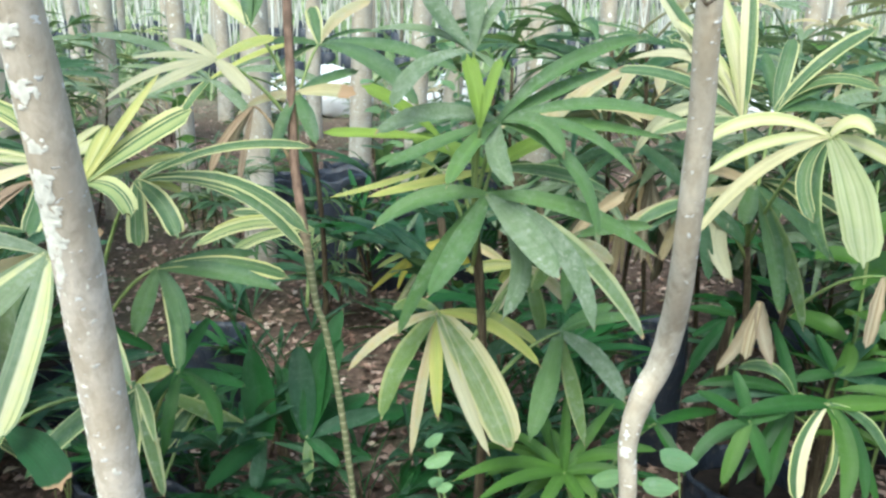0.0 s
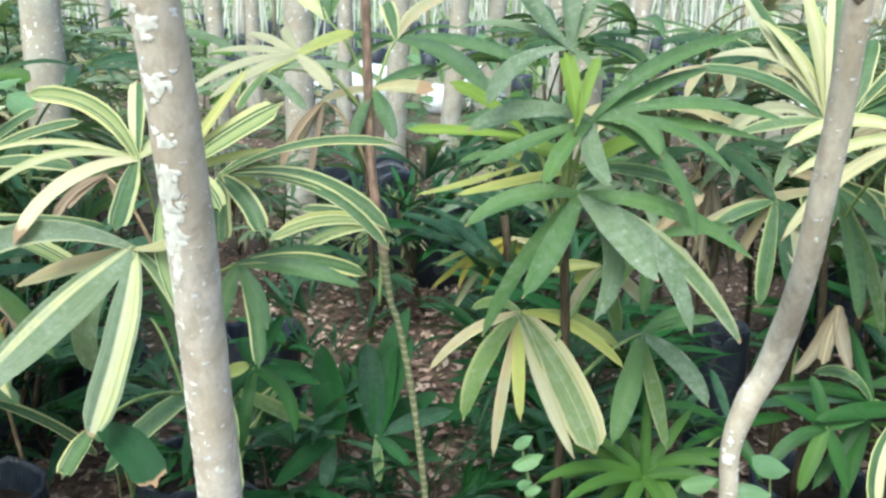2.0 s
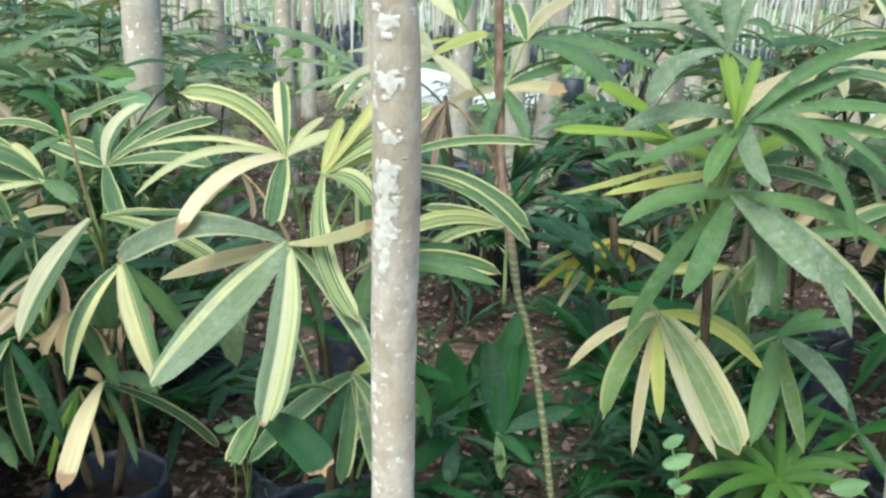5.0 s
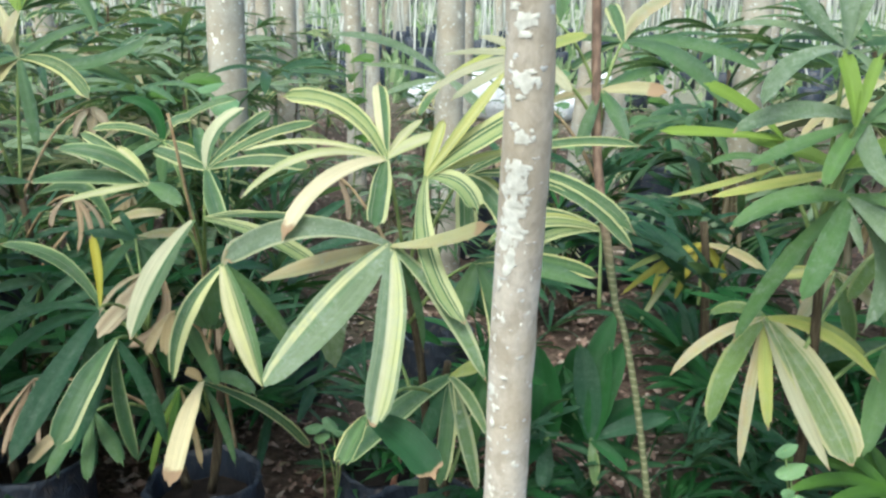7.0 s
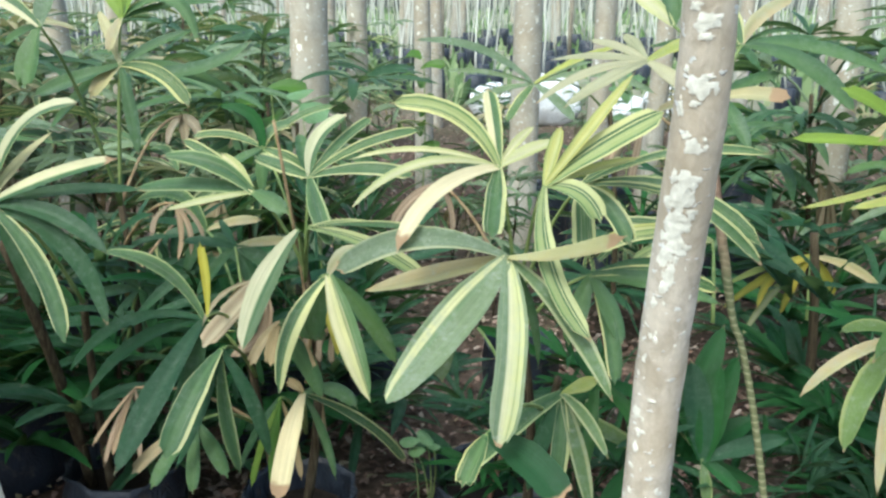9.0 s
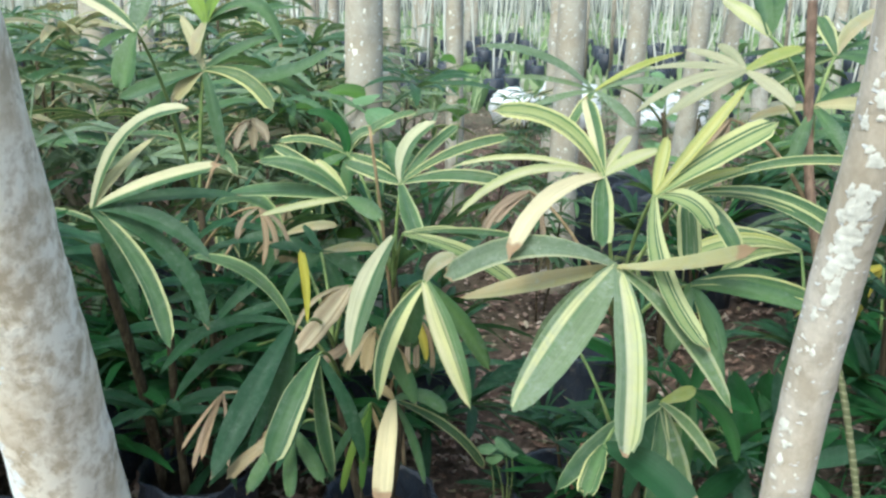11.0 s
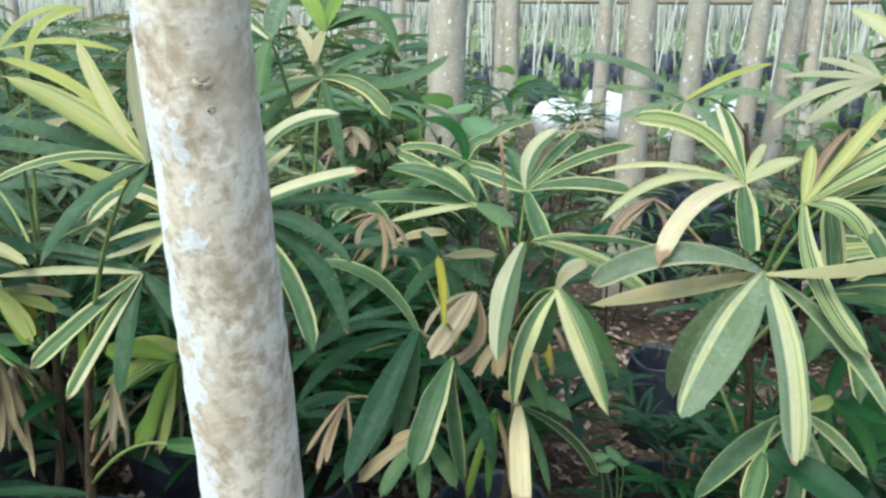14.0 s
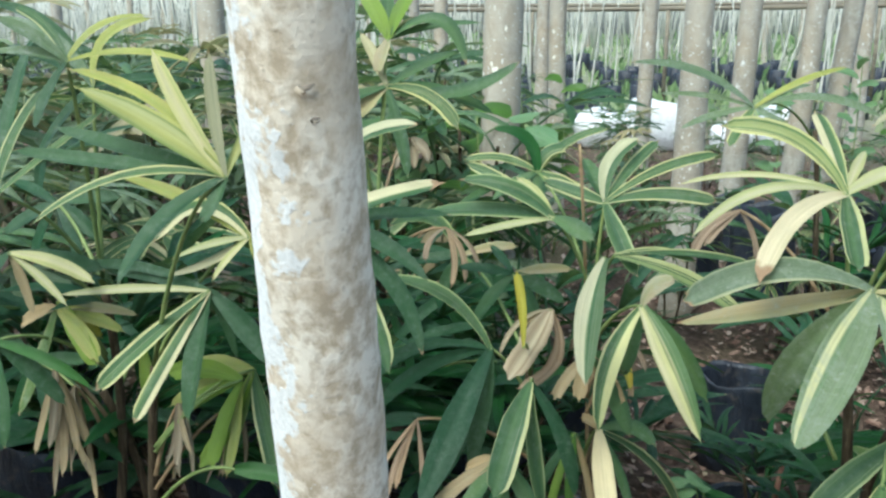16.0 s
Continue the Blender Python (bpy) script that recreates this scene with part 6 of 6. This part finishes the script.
SPOTS_LOW = [(-0.35, 3.35, 4), (0.25, 2.75, 4), (0.05, 3.6, 4), (-1.55, 2.0, 4), (1.25, 1.9, 5), (-2.2, 1.4, 4), (-2.35, 0.8, 4), (1.5, 1.6, 4), (1.05, 2.35, 4), (0.28, 1.98, 4), (-1.36, 1.78, 4), (-1.78, 1.5, 4), 
    (-1.5, 1.75, 4), (-2.05, 1.45, 4), (-2.35, 1.5, 4), (-2.7, 1.75, 4), (-1.85, 1.75, 4)]
SPOTS_TINY = [(-0.6, 1.8, 4), (-0.48, 2.05, 4), (0.1, 1.85, 4), (0.3, 1.85, 4), (-0.12, 1.75, 4), (0.2, 2.1, 4), (-1.2, 1.95, 4), (-0.4, 1.7, 4)]
SPOTS_THIN = [(-1.35, 4.7, 1), (-0.95, 5.7, 0), (-0.45, 4.9, 2), (-1.65, 5.5, 3), (-0.1, 5.9, 1), (-1.2, 6.7, 0), (-0.6, 6.9, 3), (0.35, 4.7, 0), (-1.5, 3.9, 1), (-0.25, 6.6, 2), (-1.9, 6.4, 1), (0.6, 6.2, 3), (-0.62, 3.35, 2), (-1.05, 3.25, 1)]
# Unseen palms added behind the camera, to block low sky light.
SPOTS_SKY_BLOCK = [(-3.0, -2.0, 1), (-2.2, -1.9, 0), (-1.2, -2.1, 3), (-0.4, -2.0, 1), (0.5, -2.1, 0), (1.3, -1.9, 1)]
rng = random.Random(5)
for x, y, k in SPOTS_LEFT + SPOTS_MIDDLE + SPOTS_RIGHT + SPOTS_LOW + SPOTS_SKY_BLOCK:
    copy_thing(KINDS[k], pose(x, y, rise(y), 0, 0, rng.uniform(0, 360)) @ Matrix.Scale(rng.uniform(0.85, 1.12), 4))
for x, y, k in SPOTS_THIN:
    copy_thing(KINDS[k], pose(x, y, rise(y), 0, 0, rng.uniform(0, 360)) @ Matrix.Scale(rng.uniform(0.42, 0.6), 4))
for x, y, k in SPOTS_TINY:
    copy_thing(KINDS[k], pose(x, y, rise(y), 0, 0, rng.uniform(0, 360)) @ Matrix.Scale(rng.uniform(0.5, 0.66), 4))
for i, ob in enumerate(KINDS):
    ob.location = (-6.9 + 0.7 * i if i < 3 else 1.2 + 0.8 * i, 5.6 + 0.4 * (i % 2), rise(5.8))


# ---- seedlings in bags and what lies far off ----
def seedling(seed):
    rng = random.Random(seed)
    ob = thing("bagged_sapling", (0, 0, 0), "pale thin sapling stem in a black nursery bag", "sapling", "bagged saplings")
    part("bag", tube([(0, 0, 0), (0, 0, 0.02), (0, 0, 0.15), (0, 0, 0.3), (0, 0, 0.31)], [0.10, 0.115, 0.12, 0.115, 0.09], 12, 0.08, seed), BLACK, ob, "black plastic bag")
    h = rng.uniform(1.5, 2.3)
    part("stem", tube(bent((0, 0, 0.28), (rng.uniform(-0.34, 0.34), rng.uniform(-0.2, 0.2), h), (rng.uniform(-0.09, 0.09), 0, 0), 7), [0.0135 - 0.001 * j for j in range(7)], 7, 0.1, seed), SAPLING, ob, "bare pale stem")
    return ob


BABIES = [seedling(i) for i in range(6)]
rng = random.Random(12)
spots = []
for j in range(14):
    y = 9.6 + 0.75 * j
    x = -1.2 * y - 0.5
    while x < 0.5 * y:
        if not (y < 10.5 and -2.6 < x < 0.3) and rng.random() < 0.75:
            spots.append((x + rng.uniform(-0.1, 0.1), y + rng.uniform(-0.15, 0.15)))
        x += rng.uniform(0.34, 0.62)
spots.sort(key=lambda p: p[1] + 0.25 * abs(p[0] + 0.3 * p[1]))
near, far = spots[:290], spots[290:]
for x, y in near:
    copy_thing(rng.choice(BABIES), pose(x, y, rise(y), 0, 0, rng.uniform(0, 360)) @ Matrix.Scale(rng.uniform(0.85, 1.15), 4))
for i, ob in enumerate(BABIES):
    ob.location = (-5.5 + 1.7 * i, 9.2, rise(9.2))
fv, ff, bv, bf = [], [], [], []
for i in range(1700):
    if i < len(far):
        x, y = far[i]
    else:
        y = rng.uniform(19, 42)
        x = rng.uniform(-1.25 * y - 2, 0.55 * y)
    z = rise(y)
    v, f = tube([(x, y, z + 0.25), (x + rng.uniform(-0.2, 0.2), y, z + 1.2), (x + rng.uniform(-0.6, 0.6), y, z + rng.uniform(1.8, 3.2))], [0.019, 0.016, 0.012], 5)
    ff += [tuple(a + len(fv) for a in q) for q in f]
    fv += v
    if y > 17:
        continue
    v, f = tube([(x, y, z), (x, y, z + 0.3)], [0.12, 0.11], 8)
    bf += [tuple(a + len(bv) for a in q) for q in f]
    bv += v
tagged(new("far_sapling_stems", mesh_of("far_sapling_stems", fv, ff, SAPLING)), "field of pale sapling stems far behind", "saplings", kind="stuff")
tagged(new("far_nursery_bags", mesh_of("far_nursery_bags", bv, bf, BLACK)), "rows of black nursery bags far behind", "nursery bags", kind="stuff")


# Low blades whose pale colour fills the dark gaps like haze.
uv_, uf_ = [], []
for i in range(8000):
    y = 9.0 + 26 * rng.random() ** 1.3
    x = rng.uniform(-1.2 * y - 1, 0.55 * y)
    if y < 10 and -2.6 < x < 0.9:
        continue
    h, w, a = rng.uniform(0.10, 0.34), rng.uniform(0.015, 0.05), rng.uniform(0, 3.14)
    z, dx, dy = rise(y), math.cos(a), math.sin(a)
    k = len(uv_)
    lean = rng.uniform(-0.14, 0.14)
    uv_ += [(x - w * dx, y - w * dy, z), (x + w * dx, y + w * dy, z), (x + w * 1.3 * dx + lean * 0.5, y + w * 1.3 * dy, z + h * 0.6), (x - w * 1.1 * dx + lean * 0.5, y - w * dy, z + h * 0.65), (x + lean, y, z + h)]
    uf_ += [(k, k + 1, k + 2, k + 3), (k + 3, k + 2, k + 4)]
tagged(new("far_undergrowth", mesh_of("far_undergrowth", uv_, uf_, UNDERGROWTH, smooth=False)), "low green undergrowth between the far bags, paled to stand for haze", "undergrowth", kind="stuff")


def rail(a, b, radius, label):
    ob = thing("bamboo_rail", a, label, "rail", "bamboo rails")
    pts = bent((0, 0, 0), Vector(b) - Vector(a), (0, 0, -0.06), 26)
    part("pole", tube(pts, [radius * (1.12 if i % 3 == 0 else 1.0) for i in range(26)], 8, 0.04, 3), BAMBOO, ob)
    for s in range(5):
        p = pts[5 * s + 2]
        part("post", tube([(p.x, p.y, rise(a[1]) - a[2]), (p.x, p.y, p.z)], [0.03, 0.026], 8, 0.05, s), BAMBOO, ob)
    return ob


rail((-7.5, 11.6, 1.70), (3.5, 11.4, 1.70), 0.03, "long weathered bamboo rail above the nursery bags")
rail((-7.5, 12.3, 1.79), (4.0, 12.3, 1.77), 0.026, "second weathered bamboo rail behind the first")


def sack(place, size, turn, seed):
    """A crumpled white sack lying on the ground."""
    ob = thing("white_sack", place, "crumpled white woven plastic sack on the ground", "sack", "white sacks")
    verts, faces, nu, nv = [], [], 22, 12
    for j in range(nv + 1):
        b = math.pi * (j / nv - 0.5)
        for i in range(nu):
            a = 2 * math.pi * i / nu
            cx = math.copysign(abs(math.cos(a)) ** 0.6, math.cos(a)) * math.cos(b) ** 0.5 if abs(math.cos(b)) > 1e-6 else 0
            cy = math.copysign(abs(math.sin(a)) ** 0.6, math.sin(a)) * math.cos(b) ** 0.5 if abs(math.cos(b)) > 1e-6 else 0
            v = Vector((cx * size[0] / 2, cy * size[1] / 2, (math.sin(b) * 0.5 + 0.5) * size[2]))
            crease = 1 + 0.20 * noise.noise(v * 6 + Vector((seed, 0, 0))) + 0.12 * noise.noise(v * 15 + Vector((0, seed, 0)))
            verts.append((v.x * crease, v.y * crease, max(0.0, v.z * crease)))
    for j in range(nv):
        for i in range(nu):
            k, m = j * nu + i, j * nu + (i + 1) % nu
            faces.append((k, m, m + nu, k + nu))
    part("sack_body", (verts, faces), WHITE, ob)
    ob.rotation_euler = (0, 0, turn)
    return ob


for i, (x, y, w, d, h) in enumerate([(-2.42, 8.3, 0.46, 0.4, 0.36), (-1.86, 8.35, 0.62, 0.45, 0.46), (-1.14, 8.4, 0.38, 0.4, 0.28), (-0.72, 8.45, 0.40, 0.4, 0.46), (1.75, 8.6, 0.5, 0.4, 0.25), (2.3, 8.7, 0.5, 0.4, 0.25)]):
    sack((x, y, rise(y) - 0.01), (w, d, h), 0.3 * math.sin(i * 2.3), i + 2)


# ---- small plants at the front ----
def weed(place, spots_, seed, label="low weed with round pale green leaves"):
    """A low weed with round leaves on thin stalks."""
    rng = random.Random(seed)
    ob = thing("round_leaved_weed", place, label, "weed", "weeds")
    base = Vector(place)
    for i, (x, y, z, r) in enumerate(spots_):
        c = Vector((x, y, z)) - base
        part("stalk", tube(bent((rng.uniform(-0.02, 0.02), rng.uniform(-0.02, 0.02), 0), c, (0.02, 0.0, 0.02), 7), [0.0016] * 7, 5), PETIOLE, ob)
        nrm = Vector((rng.uniform(-0.5, 0.5), -0.5, rng.uniform(0.5, 1.1))).normalized()
        s = (Vector((1, 0, 0)) - nrm * nrm.x).normalized()
        s.rotate(Matrix.Rotation(rng.uniform(-0.6, 0.6), 3, nrm))
        t = nrm.cross(s)
        verts, faces, uvs = [c], [], [(0.5, 0.4)]
        for ring in (0.5, 1.0):
            for k in range(14):
                a = 2 * math.pi * k / 14
                rr = r * ring * (1.0 + (0.22 if k == 0 else 0.0)) * (1 + 0.05 * rng.uniform(-1, 1))
                verts.append(c + s * math.cos(a) * rr * 1.05 + t * math.sin(a) * rr * 0.68 - nrm * (0.22 * rr * abs(math.sin(a)) + 0.1 * rr * ring))
                uvs.append((0.5 + 0.4 * ring * math.sin(a), 0.5 + 0.3 * ring * math.cos(a)))
        for k in range(14):
            n2 = (k + 1) % 14
            faces += [(0, 1 + k, 1 + n2), (1 + k, 15 + k, 15 + n2, 1 + n2)]
        part("leaf", (verts, faces), WEED, ob, "", uvs)
    return ob


weed((0.54, 1.33, 0), [(0.526, 1.299, 0.558, 0.031), (0.409, 1.273, 0.528, 0.026), (0.497, 1.282, 0.515, 0.026)], 1)
weed((0.13, 1.26, 0), [(0.120, 1.228, 0.595, 0.017), (0.130, 1.221, 0.566, 0.023), (0.130, 1.210, 0.529, 0.013), (0.142, 1.209, 0.521, 0.013)], 2)
weed((-0.84, 1.62, 0), [(-0.847, 1.589, 0.308, 0.022), (-0.810, 1.602, 0.316, 0.022), (-0.829, 1.588, 0.287, 0.022), (-0.790, 1.603, 0.296, 0.013)], 3)
weed((-1.31, 2.09, 0), [(-1.314, 2.086, 0.997, 0.055), (-1.376, 2.130, 1.041, 0.04)], 4, "tall weed with two large round green leaves")


def broad_plant(place, leaves, label, seed, tall):
    """A young broad-leaved plant: a stem with large oval leaves."""
    rng = random.Random(seed)
    ob = thing("broad_leaved_plant", place, label, "shrub", "broad-leaved plants")
    part("stem", tube(bent((0, 0, 0), (0.03, 0, tall), (0.02, 0.01, 0), 9), [0.006 - 0.0004 * i for i in range(9)], 7, 0.05, seed), PETIOLE, ob)
    for i in range(leaves):
        a = 2.4 * i + rng.uniform(-0.4, 0.4)
        z = tall * (0.45 + 0.55 * (i + 1) / leaves)
        out = Vector((math.cos(a), math.sin(a), rng.uniform(-0.1, 0.5))).normalized()
        v, f, uv = blade((0.015, 0, z), math.degrees(a), math.degrees(math.asin(out.z)), rng.uniform(0.10, 0.17), rng.uniform(0.055, 0.085), 0.12, 0.0, Vector((out.x * 0.2, -0.45, 0.85)).normalized(), rng, 9)
        part("leaf", (v, f), WEED if seed % 2 else LEAF["lg"], ob, "broad oval leaf", uv)
    return ob


for i, (x, y, n_, h) in enumerate([(-1.62, 2.35, 9, 1.02), (-1.85, 2.55, 8, 0.95), (0.98, 1.95, 8, 0.92), (1.15, 2.1, 9, 0.85), (-1.9, 4.6, 10, 1.0), (-0.35, 5.2, 12, 1.1), (-0.1, 5.0, 12, 1.05), (-0.75, 4.9, 10, 0.9), (1.6, 4.4, 10, 1.1), (0.0, 4.2, 9, 0.8)]):
    broad_plant((x, y, rise(y)), n_, "young plant with broad oval green leaves", i, h)

twig = thing("twig", (-0.706, 1.555, 0), "thin reddish-brown twig leaning on a nursery bag", "twig")
part("stick", tube(bent((0, 0, 0), (0.070, 0.134, 0.337), (0.01, 0.0, 0.0), 8), [0.008, 0.0075, 0.007, 0.0075, 0.0065, 0.006, 0.006, 0.005], 8, 0.12, 3), plain_material("twig_bark", (0.16, 0.07, 0.045), (0.32, 0.17, 0.11), 60.0), twig)
